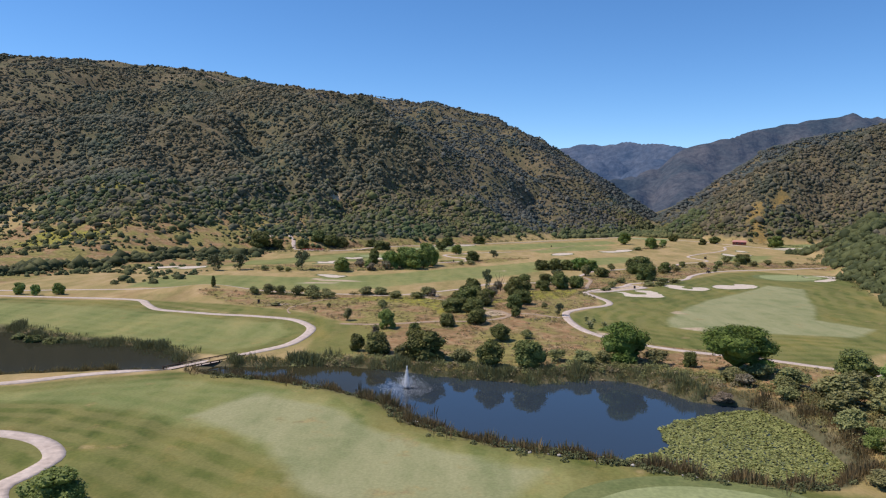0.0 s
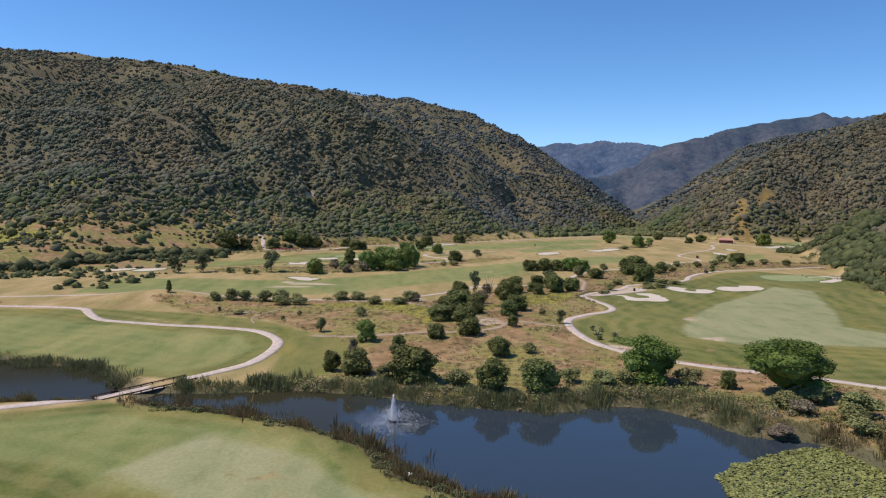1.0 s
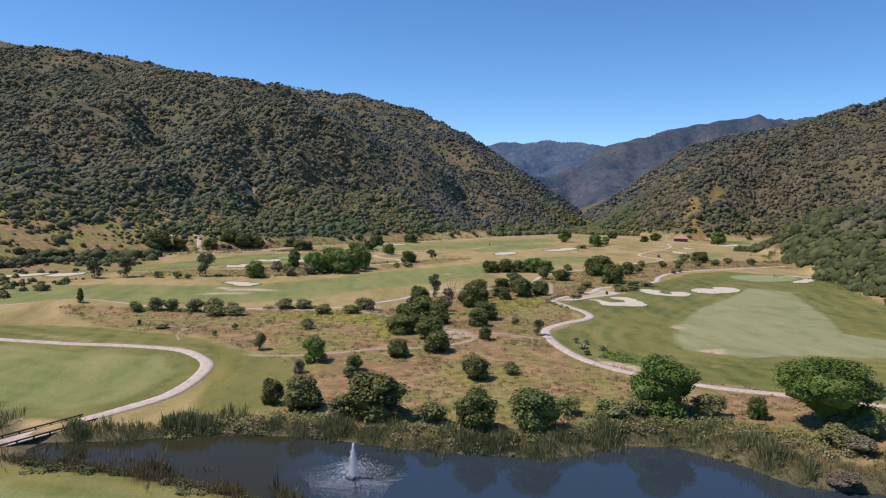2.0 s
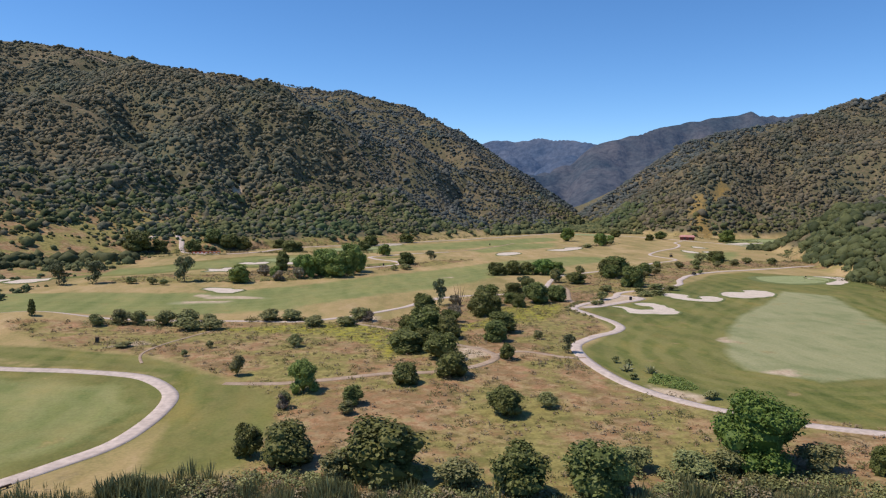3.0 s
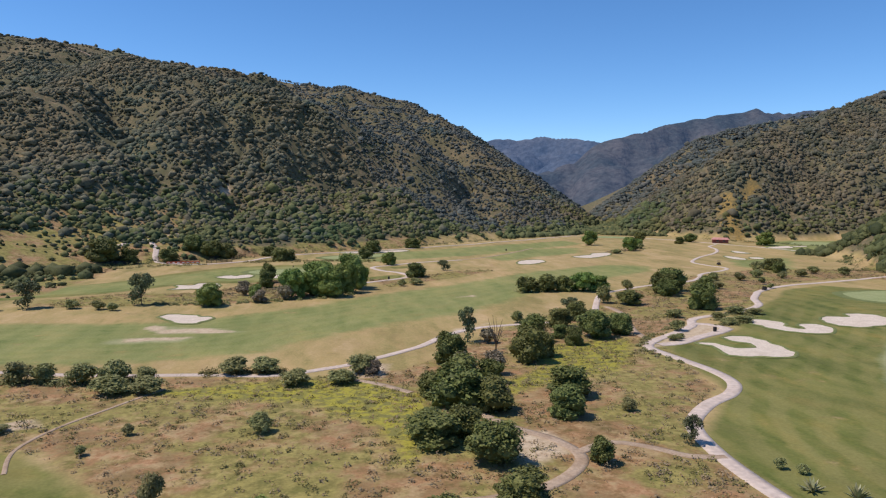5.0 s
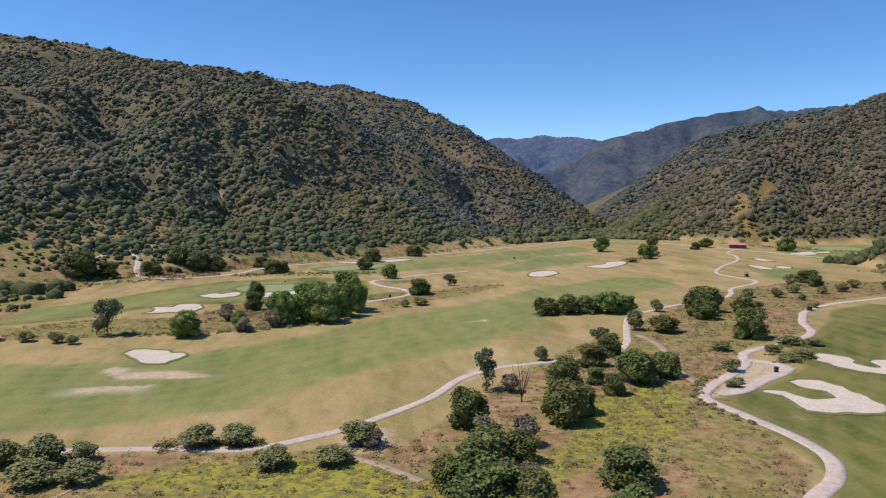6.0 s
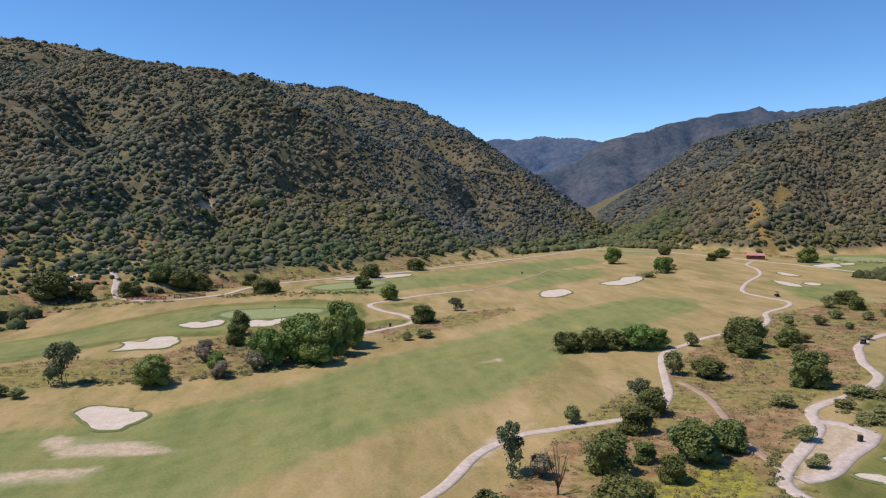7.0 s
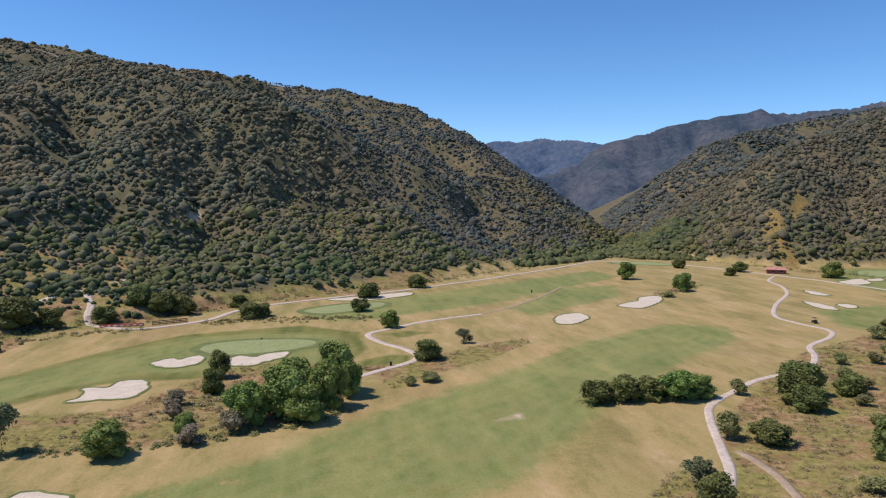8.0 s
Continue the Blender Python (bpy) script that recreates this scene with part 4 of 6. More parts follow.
# ---- plants ----
def leaf_cloud(rng, lobes, count, size, flat=0.6):
    """Leaf clumps over the outside of several lobes, each clump a bent pair of triangles."""
    lobes = np.array(lobes, float)
    w = (lobes[:, 3] * lobes[:, 4]) ** 1.0
    pick = rng.choice(len(lobes), count, p=w / w.sum())
    d = rng.normal(size=(count, 3))
    d[:, 2] = np.where(rng.random(count) < 0.75, np.abs(d[:, 2]), d[:, 2])
    d /= np.linalg.norm(d, axis=1)[:, None]
    L = lobes[pick]
    reach = rng.uniform(0.74, 1.13, count)[:, None]
    p = L[:, :3] + d * np.column_stack([L[:, 3], L[:, 3], L[:, 4]]) * reach
    nrm = d * 0.7 + np.array([-0.25, 0, 0.8]) + rng.normal(size=(count, 3)) * flat
    nrm /= np.linalg.norm(nrm, axis=1)[:, None]
    u = np.cross(nrm, rng.normal(size=(count, 3)))
    u /= np.linalg.norm(u, axis=1)[:, None] + 1e-9
    v = np.cross(nrm, u)
    s = (size * rng.uniform(0.6, 1.7, count))[:, None]
    quad = np.stack([p - u * s, p - v * s * 0.7 + nrm * s * 0.25, p + u * s, p + v * s * 0.7 + nrm * s * 0.25], 1).reshape(-1, 3)
    return quad, np.arange(count * 4).reshape(-1, 4)


def ico(sub):
    bm = bmesh.new()
    bmesh.ops.create_icosphere(bm, subdivisions=sub, radius=1.0)
    v = np.array([q.co[:] for q in bm.verts])
    f = np.array([[q.index for q in face.verts] for face in bm.faces])
    bm.free()
    return v, f


ICO1, ICO2 = ico(1), ico(2)


def crown_mesh(name, seed, lobes, count, size, mat, core=0.79):
    rng = np.random.default_rng(seed)
    v, f = leaf_cloud(rng, lobes, count, size)
    vs, fs, base = [v], [f], len(v)
    ball = ICO1 if count < 2000 else ICO2
    for x, y, z, r, h in lobes:
        q = ball[0] * (1 + rng.normal(size=(len(ball[0]), 1)) * 0.16) * np.array([r, r, h]) * core + np.array([x, y, z])
        vs.append(q)
        fs.append(np.column_stack([ball[1], ball[1][:, 2]]) + base)
        base += len(q)
    verts = np.concatenate(vs)
    lists = [tuple(int(i) for i in r) for r in np.concatenate(fs[:1])] + [tuple(int(i) for i in r[:3]) for block in fs[1:] for r in block]
    me = bpy.data.meshes.new(name)
    me.from_pydata(verts.tolist(), [], lists)
    me.materials.append(mat)
    return me


def trunk_bm(rng, forks, top, radius, spread):
    bm = bmesh.new()
    rod(bm, (0, 0, -0.06), (0.01, 0, top * 0.5), radius, radius * 0.75)
    for k in range(forks):
        a = 2 * math.pi * (k + rng.uniform(-0.2, 0.2)) / forks
        e = (spread * math.cos(a), spread * math.sin(a), top * rng.uniform(0.9, 1.25))
        mid = (e[0] * 0.45, e[1] * 0.45, top * 0.75)
        rod(bm, (0.01, 0, top * 0.45), mid, radius * 0.6, radius * 0.4, 6)
        rod(bm, mid, e, radius * 0.4, radius * 0.15, 5)
    return bm


def plant(name, category, label, seed, lobes, count, size, mat, trunk=(3, 0.3, 0.03, 0.2), group="", core=0.79):
    """One plant, one metre wide and high, to be copied at its true size."""
    rng = np.random.default_rng(seed)
    p = thing(name, label, category, None, group)
    part("crown", crown_mesh("crown", seed, lobes, count, size, mat, core), mat, p)
    part("trunk", trunk_bm(rng, *trunk), M_BARK, p)
    return p


def lobes_for(seed, n, low, high, big=0.3, small=0.17):
    """A lumpy crown: a middle lobe and n round it, within a unit width and height."""
    rng = np.random.default_rng(seed)
    out = [(0, 0, (low + high) / 2, big, (high - low) / 2)]
    for k in range(n):
        a = 2 * math.pi * (k / n + rng.uniform(-0.06, 0.06))
        r = rng.uniform(small, small * 1.35)
        d = 0.5 - r
        z = rng.uniform(low + r * 0.8, max(low + r, high - r * 1.15))
        out.append((d * math.cos(a), d * math.sin(a), z, r, r * 1.0))
    for k in range(max(2, n // 2)):
        a = rng.uniform(0, 2 * math.pi)
        r = small * rng.uniform(0.8, 1.1)
        out.append((0.2 * math.cos(a), 0.2 * math.sin(a), high - r * 0.9, r, r))
    return out


PLANTED = np.random.default_rng(77)
STANDING = set()


def plant_all(protos, spots, sink=0.05, tall=1.0):
    """The first spots take the plants that were built, the others copies of them in turn."""
    for k, (x, y, w, h) in enumerate(spots):
        src = protos[k % len(protos)]
        m = Matrix.LocRotScale((x, y, at(x, y) - sink * h), Euler((0, 0, PLANTED.uniform(0, 6.28))), (w, w * PLANTED.uniform(0.88, 1.0), h * tall))
        if src not in STANDING:
            STANDING.add(src)
            src.matrix_basis = m
        else:
            src_m = src.matrix_basis.copy()
            src.matrix_basis = Matrix.Identity(4)
            copy_thing(src, m)
            src.matrix_basis = src_m


OAK = "dark green rounded oak shrub on dry brush"
oaks = [plant("oak_shrub", "shrub", OAK, 101 + k, lobes_for(201 + k, 7 + k % 3, -0.05, 1.0, 0.36, 0.22), 2600, 0.028, M_OAK, group="oak shrubs") for k in range(4)]
plant_all(oaks, [(7.8, 208.5, 9, 5.6), (12, 206, 6, 4.6), (2.8, 194.5, 7.4, 3.7), (6.5, 196, 5, 3.8), (8.5, 188, 6.2, 4.6), (8.9, 177.3, 5.9, 3.8), (20.9, 203, 5.4, 4.1), (24.3, 213, 6.6, 4.4), (19.8, 187, 3.1, 2.8),
                 (24, 236, 7, 6.4), (27.5, 240, 5.5, 4.5), (29.2, 253, 6.6, 5.6)])
plant_all(oaks, [(42.8, 255.5, 7.8, 5.8), (49.3, 258.5, 6, 4.5), (36.4, 249, 4.1, 3.7), (35.5, 256, 3.9, 2.9), (10.1, 235.5, 6.2, 5.6), (9.7, 220.5, 7.3, 4.9), (4.9, 214.5, 4.9, 3.6), (14.5, 222, 5.0, 3.6), (13.3, 158.5, 5.2, 3.8)][:9])
plant_all(oaks, [(-6.4, 165.3, 3.3, 2.7), (1.3, 173.8, 4.3, 3.3), (45.8, 277, 5.8, 4.6), (39.2, 268.5, 6.4, 4.3), (88, 322, 9, 6.4), (93, 328, 10, 7.4), (84, 290, 8.5, 7.0), (87.5, 296, 6, 5.4), (67.7, 299, 8, 4)])
plant_all(oaks, [(86.7, 316, 7.4, 5.2), (103, 326, 7.3, 4.9), (166, 389, 9.7, 4.7), (160, 376, 6, 4.4), (46, 326, 7, 4.8), (52, 327, 8, 5.4), (58, 327, 7, 4.8), (15.7, 370, 7.8, 5.4), (-18, 148.5, 3.7, 3.7), (-13.4, 145.2, 6.3, 4.7), (-3.2, 140.2, 9.1, 6.2)])
plant_all(oaks, [(9.5, 133.8, 6.1, 5.2), (17, 133, 6.8, 5.4), (48.2, 134.8, 3, 3), (-34, 344, 5.4, 5.6), (-35, 357, 6, 6.6), (76, 127, 8, 5.4), (-110, 424, 14, 9), (-101, 428, 9, 7), (-87, 437, 9, 6), (-80, 452, 10, 7.5)])
plant_all(oaks, [(-72, 451, 10, 8), (-65, 453, 10, 7.5), (-40, 442, 9, 6), (-36, 446, 7, 5), (-1, 453, 8, 5), (3, 490, 11, 6.5), (27, 523, 11, 6), (-48, 470, 8, 5), (-92, 157, 4, 2.3), (-87, 156.5, 5, 2), (-97, 160, 4, 2), (205, 556, 7, 4.7), (222, 575, 10, 6), (196, 600, 9, 6)])

willows = [plant("willow_tree", "tree", "bright green rounded willow tree beside the cart path", 111, lobes_for(214, 10, 0.0, 1.0, 0.34, 0.17), 8000, 0.016, M_WILLOW, (5, 0.34, 0.022, 0.26)),
           plant("willow_tree", "tree", "wide bright green spreading tree with forked trunk", 112, lobes_for(217, 12, 0.05, 1.0, 0.30, 0.16), 10000, 0.0125, M_WILLOW, (6, 0.42, 0.02, 0.3))]
plant_all(willows, [(36.5, 138.5, 9.6, 8.0), (56.2, 131.5, 14.4, 8.8)])

copse = [plant("copse_tree", "tree", "leafy mid-green tree in a dense copse", 121 + k, lobes_for(221 + k, 8 + k, 0.0, 1.0, 0.33, 0.18), 3600, 0.023, M_COPSE, (4, 0.35, 0.025, 0.22), "copse trees") for k in range(3)]
plant_all(copse, [(-24, 320, 9, 8.4), (-17.5, 325, 11, 10), (-13, 321, 9, 7.6), (-9, 330, 9, 9), (-8, 342, 9, 11), (-4.5, 337, 6, 8), (-16, 336, 9, 9), (-44, 306.5, 7.6, 6.2), (-33, 314, 4.2, 4.8), (-13.6, 172.6, 4.6, 4.8), (8.2, 418, 7, 5.8), (140.5, 546, 11, 9.5)])
plant_all(copse, [(145.5, 493, 8.5, 8), (165, 528, 6, 5), (254.9, 540, 12, 9), (64, 327, 9, 6), (69.5, 328, 7, 5), (-121, 221, 4, 3.8), (-127, 218.5, 3.2, 3.4), (-133, 220, 3.8, 3.8), (-39, 69, 6.6, 3.8), (80, 112, 7, 5)])

gums = [plant("gum_tree", "tree", "airy grey-green gum tree with gaps in its crown", 131, lobes_for(231, 9, 0.04, 1.0, 0.20, 0.15), 2600, 0.026, M_GUM, (5, 0.6, 0.02, 0.3), core=0.4),
        plant("gum_tree", "tree", "slender upright grey-green tree in the brush", 132, lobes_for(235, 7, 0.02, 1.0, 0.20, 0.15), 2200, 0.028, M_GUM, (4, 0.6, 0.025, 0.2), core=0.35)]
plant_all(gums, [(-62, 310, 7, 8.6), (16.2, 254.5, 4.0, 7.2), (-88, 305, 7, 7), (-98, 302, 6, 7.4), (28, 387, 5.4, 4.2), (46, 282, 5.6, 4.8), (32.2, 191.8, 2.5, 3.4)])

sages = [plant("sage_shrub", "shrub", "olive green low shrub in dry grass", 141 + k, lobes_for(241 + k, 5, 0.0, 1.0, 0.34, 0.21), 1500, 0.036, M_SAGE, group="low shrubs") for k in range(3)]
plant_all(sages, [(-60.8, 226.5, 3.5, 2.6), (-56.5, 229, 4.6, 3.4), (-53, 229, 4, 3), (-47, 228, 5, 3.4), (-42.5, 228, 5.4, 3.6), (-38, 229, 3.6, 2.4), (-25.5, 232.5, 5, 2.8), (-20.5, 232.5, 5, 2.6), (-5, 230.5, 5.2, 3.1), (-17.2, 201.6, 3.1, 2.4)])
plant_all(sages, [(-24.7, 183.2, 2.5, 3.4), (-15.2, 224, 5, 2.4), (-8, 224, 5, 2), (-41, 222, 6, 2.6), (-36, 222, 5, 2.4), (61.5, 302, 4.9, 4.8), (79, 329, 4, 3.4), (70.8, 278.6, 4.7, 2.1), (63.5, 261.3, 3.6, 2.4), (58, 251, 3.2, 1.3), (60, 253, 2.4, 1.1)])
plant_all(sages, [(79, 268, 4.4, 1.5), (84, 270, 5, 1.6), (89, 283, 6, 1.8), (93, 281, 5, 1.6), (81, 276, 4, 1.6), (154, 381, 6.2, 4.2), (19.7, 160.9, 3.1, 2.0), (-7.3, 161.5, 2.5, 1.9), (-15.6, 165.6, 2.0, 2.4), (9, 345, 3.2, 2.2), (14, 348, 5, 2.4)])
plant_all(sages, [(64, 110, 8, 4.6), (61, 120, 6, 3.6), (66, 100, 8, 5.2), (62, 92, 7, 5), (70, 90, 8, 6), (69, 116, 6, 4), (58, 127, 5, 2.6), (52, 124, 5, 2.4), (42, 136, 5, 3), (32, 137, 4, 2.6), (28, 136, 5, 2.8)])
plant_all(sages, [(57, 96, 5, 3.4), (60, 104, 6, 4), (66, 94, 7, 4.6), (72, 100, 8, 5), (75, 108, 7, 4.4), (72, 112, 6, 4), (64, 115, 5, 3), (80, 96, 8, 5.4), (62, 86, 6, 4), (68, 82, 7, 5), (75, 86, 8, 5), (56, 112, 4, 2.2), (58, 117, 4.5, 2.6)])
plant_all(copse, [(72, 104, 7, 5.6), (66, 88, 6.5, 5.4), (78, 118, 7, 5), (84, 104, 9, 6.4), (56.5, 89, 4, 3)])
plant_all(sages, [(57, 84, 6, 4), (50, 77, 4, 1.8), (23, 139, 4, 2.4), (4, 137, 5, 3), (-8, 141, 4, 3), (30.8, 273.8, 3.3, 2.8), (100, 318, 4, 2.4), (112, 340, 4, 2.6), (120, 352, 4, 3)])
plant_all(sages, [(130, 352, 5, 3), (142, 362, 5, 3), (134, 345, 3, 2), (150, 358, 4, 2.6), (160, 362, 5, 3), (172, 372, 5, 3), (128, 330, 2.6, 1.6), (180, 365, 5, 3.4), (110, 330, 4, 2.4), (-70, 302, 4, 2.4), (-77, 304, 4, 2.4), (-66, 300, 3, 2)])
plant_all(sages, [(44, 162.6, 2.4, 1.2), (37, 173.6, 1.6, 1.0), (38, 184, 1.4, 1.2), (39.6, 182.5, 1.4, 1.0), (-32.9, 203.3, 1.5, 1.4), (-36, 197.2, 1.3, 1.2), (-49, 206, 3.6, 1.0), (30, 205, 2.2, 1.8), (150, 495, 5, 3), (158, 508, 5, 3), (132, 478, 6, 2.4)])

greys = [plant("dry_shrub", "shrub", "grey-brown half-dead shrub in dry grass", 151 + k, lobes_for(251 + k, 6, 0.0, 1.0, 0.28, 0.19), 1500, 0.03, M_GREY, group="dry shrubs") for k in range(2)]
plant_all(greys, [(-31.7, 311, 5, 3.6), (-25.5, 316, 5, 4.2), (-3.2, 229, 3, 2.4), (16.4, 227.5, 4, 4), (-15.8, 165, 2, 2.2), (20, 253, 3.6, 3), (14, 214, 4, 2.6), (-38, 326, 4, 3), (-40, 335, 5, 3.4), (53, 121, 4, 2), (47, 115.5, 4, 1.8), (11.5, 231, 3.6, 3)])

cypress = plant("cypress_tree", "tree", "small dark columnar cypress on a grass mound", 161, [(0, 0, 0.3, 0.42, 0.3), (0.03, 0, 0.55, 0.38, 0.3), (-0.02, 0.03, 0.78, 0.26, 0.22)], 700, 0.07, M_OAK, (2, 0.2, 0.06, 0.05))
plant_all([cypress], [(-75, 229.5, 1.7, 3.6)])


def dead_tree(x, y):
    d = thing("dead_tree", "bare grey dead tree with forked upright limbs", "tree", pose(x, y, at(x, y) - 0.2))
    part("trunk", rod(bmesh.new(), (0, 0, 0), (0, 0, 1.2), 0.16, 0.12), M_BARK, d)
    rng = np.random.default_rng(9)
    for k in range(7):
        a = k * 0.9 + rng.uniform(0, 0.4)
        h = rng.uniform(3.5, 7.0)
        o = rng.uniform(0.8, 2.4)
        bm = bmesh.new()
        mid = (o * 0.4 * math.cos(a), o * 0.4 * math.sin(a), h * 0.5)
        tip = (o * math.cos(a + 0.2), o * math.sin(a + 0.2), h)
        rod(bm, (0, 0, 1.0), mid, 0.1, 0.07, 5)
        rod(bm, mid, tip, 0.07, 0.02, 5)
        rod(bm, mid, (mid[0] * 1.9, mid[1] * 1.6, h * 0.8), 0.05, 0.015, 4)
        part("limb", bm, M_BARK, d)


dead_tree(20.5, 247)


def agave(x, y, r):
    g = thing("agave", "spiky pale variegated agave in a path-side bed", "plant", pose(x, y, at(x, y)), "agaves")
    m = M_AGAVE
    rng = np.random.default_rng(int(x * 10))
    for k in range(22):
        a, e = rng.uniform(0, 6.28), rng.uniform(0.25, 1.25)
        d = Vector((math.cos(a) * math.cos(e), math.sin(a) * math.cos(e), math.sin(e)))
        s = Vector((-math.sin(a), math.cos(a), 0)) * r * 0.07
        bm = bmesh.new()
        up = Vector((0, 0, 0.05 * r))
        vs = [bm.verts.new(p) for p in (-s, s, d * r * 0.5 + s * 1.4, d * r * 0.5 - s * 1.4, d * r - up, d * r * 0.5 - up * 2)]
        for f in ((0, 1, 2, 3), (3, 2, 4), (0, 3, 5), (1, 0, 5), (2, 1, 5), (3, 4, 5), (4, 2, 5)):
            bm.faces.new([vs[i] for i in f])
        part("leaf", bm, m, g)


M_AGAVE = foliage("agave leaves", (0.16, 0.17, 0.07), (0.42, 0.40, 0.22), 0.5, 0.4, 0.0)
agave(37.8, 178.4, 1.5)
agave(41.0, 176.4, 1.6)


# ---- cover too fine to count ----
def stuff(name, verts, faces, mat, label, category, smooth=False):
    return tagged(new(name, mesh_of(name, verts, faces, mat, smooth)), label, category, "", "stuff")


def blobs(rng, x, y, r, tall, template, sink=0.25):
    """Lumpy low bushes, one small uneven ball each."""
    v0, f0 = template
    n = len(x)
    v = np.repeat(v0[None], n, 0) * (1 + rng.normal(size=(n, len(v0), 1)) * 0.24)
    a = rng.uniform(0, 6.28, n)
    ca, sa = np.cos(a)[:, None], np.sin(a)[:, None]
    vx, vy = v[:, :, 0] * ca - v[:, :, 1] * sa, v[:, :, 0] * sa + v[:, :, 1] * ca
    z = ground_height(x, y)
    v = np.stack([vx * r[:, None] * rng.uniform(0.8, 1.25, (n, 1)) + x[:, None], vy * r[:, None] + y[:, None], v[:, :, 2] * (r * tall)[:, None] + (z + r * tall * (1 - 2 * sink))[:, None]], 2)
    f = f0[None] + (np.arange(n) * len(v0))[:, None, None]
    return v.reshape(-1, 3), f.reshape(-1, 3)


def dome():
    """A five-sided dome of fifteen triangles."""
    a = np.arange(5) * 2 * math.pi / 5
    low = np.column_stack([np.cos(a) * 0.85, np.sin(a) * 0.85, np.full(5, -0.5)])
    mid = np.column_stack([np.cos(a + 0.63), np.sin(a + 0.63), np.full(5, 0.3)])
    f = []
    for k in range(5):
        n = (k + 1) % 5
        f += [(k, n, 5 + k), (n, 5 + n, 5 + k), (5 + k, 5 + n, 10)]
    return np.concatenate([low, mid, [(0, 0, 1)]]), np.array(f)


DOME = dome()


def scatter(rng, n, x0, x1, y0, y1, keep):
    x, y = rng.uniform(x0, x1, n), rng.uniform(y0, y1, n)
    k = (x > -0.66 * y - 30) & (x < 0.72 * y + 40)
    x, y = x[k], y[k]
    k = keep(x, y, rng)
    return x[k], y[k]


def tufts(rng, x, y, size, blades, lean=0.6, wide=0.14):
    """Small plants of pointed blades."""
    n = len(x) * blades
    bx, by = np.repeat(x, blades), np.repeat(y, blades)
    s = np.repeat(size, blades) * rng.uniform(0.6, 1.2, n)
    z = np.repeat(ground_height(x, y), blades)
    a, o = rng.uniform(0, 6.28, n), rng.uniform(0, 1, n)
    root = np.stack([bx + s * 0.35 * o * np.cos(a), by + s * 0.35 * o * np.sin(a), z - 0.05], 1)
    tip = root + np.stack([np.cos(a) * s * lean * o, np.sin(a) * s * lean * o, s], 1)
    b = rng.uniform(0, 6.28, n)
    w = np.stack([np.cos(b), np.sin(b), np.zeros(n)], 1) * (s * wide)[:, None]
    mid = (root + tip) / 2 + np.array([0, 0, 0.08]) * s[:, None]
    v = np.stack([root, mid + w, tip, mid - w], 1).reshape(-1, 3)
    return v, np.arange(n * 4).reshape(-1, 4)


def mounds(rng, x, y, size, leaves, leaf=1.2):
    """Low leafy mounds: small leaf clumps over a dome."""
    n = len(x) * leaves
    s = np.repeat(size, leaves)
    d = rng.normal(size=(n, 3))
    d[:, 2] = np.abs(d[:, 2]) * 0.9
    d /= np.linalg.norm(d, axis=1)[:, None]
    z = np.repeat(ground_height(x, y), leaves)
    p = np.stack([np.repeat(x, leaves), np.repeat(y, leaves), z], 1) + d * s[:, None] * np.array([0.6, 0.6, 0.55]) * rng.uniform(0.6, 1.05, (n, 1))
    nrm = d * 0.5 + np.array([-0.1, 0, 0.9]) + rng.normal(size=(n, 3)) * 0.45
    u = np.cross(nrm, rng.normal(size=(n, 3)))
    u /= np.linalg.norm(u, axis=1)[:, None] + 1e-9
    w = np.cross(nrm, u)
    w /= np.linalg.norm(w, axis=1)[:, None] + 1e-9
    q = (np.minimum(s, leaf) * rng.uniform(0.11, 0.22, n))[:, None]
    return np.stack([p - u * q, p - w * q * 0.7, p + u * q, p + w * q * 0.7], 1).reshape(-1, 3), np.arange(n * 4).reshape(-1, 4)


TRACKS = [([(-330, 960), (-305, 968), (-280, 965)], 4.0), ([(-268, 792), (-245, 800), (-226, 808), (-208, 820)], 4.0)]


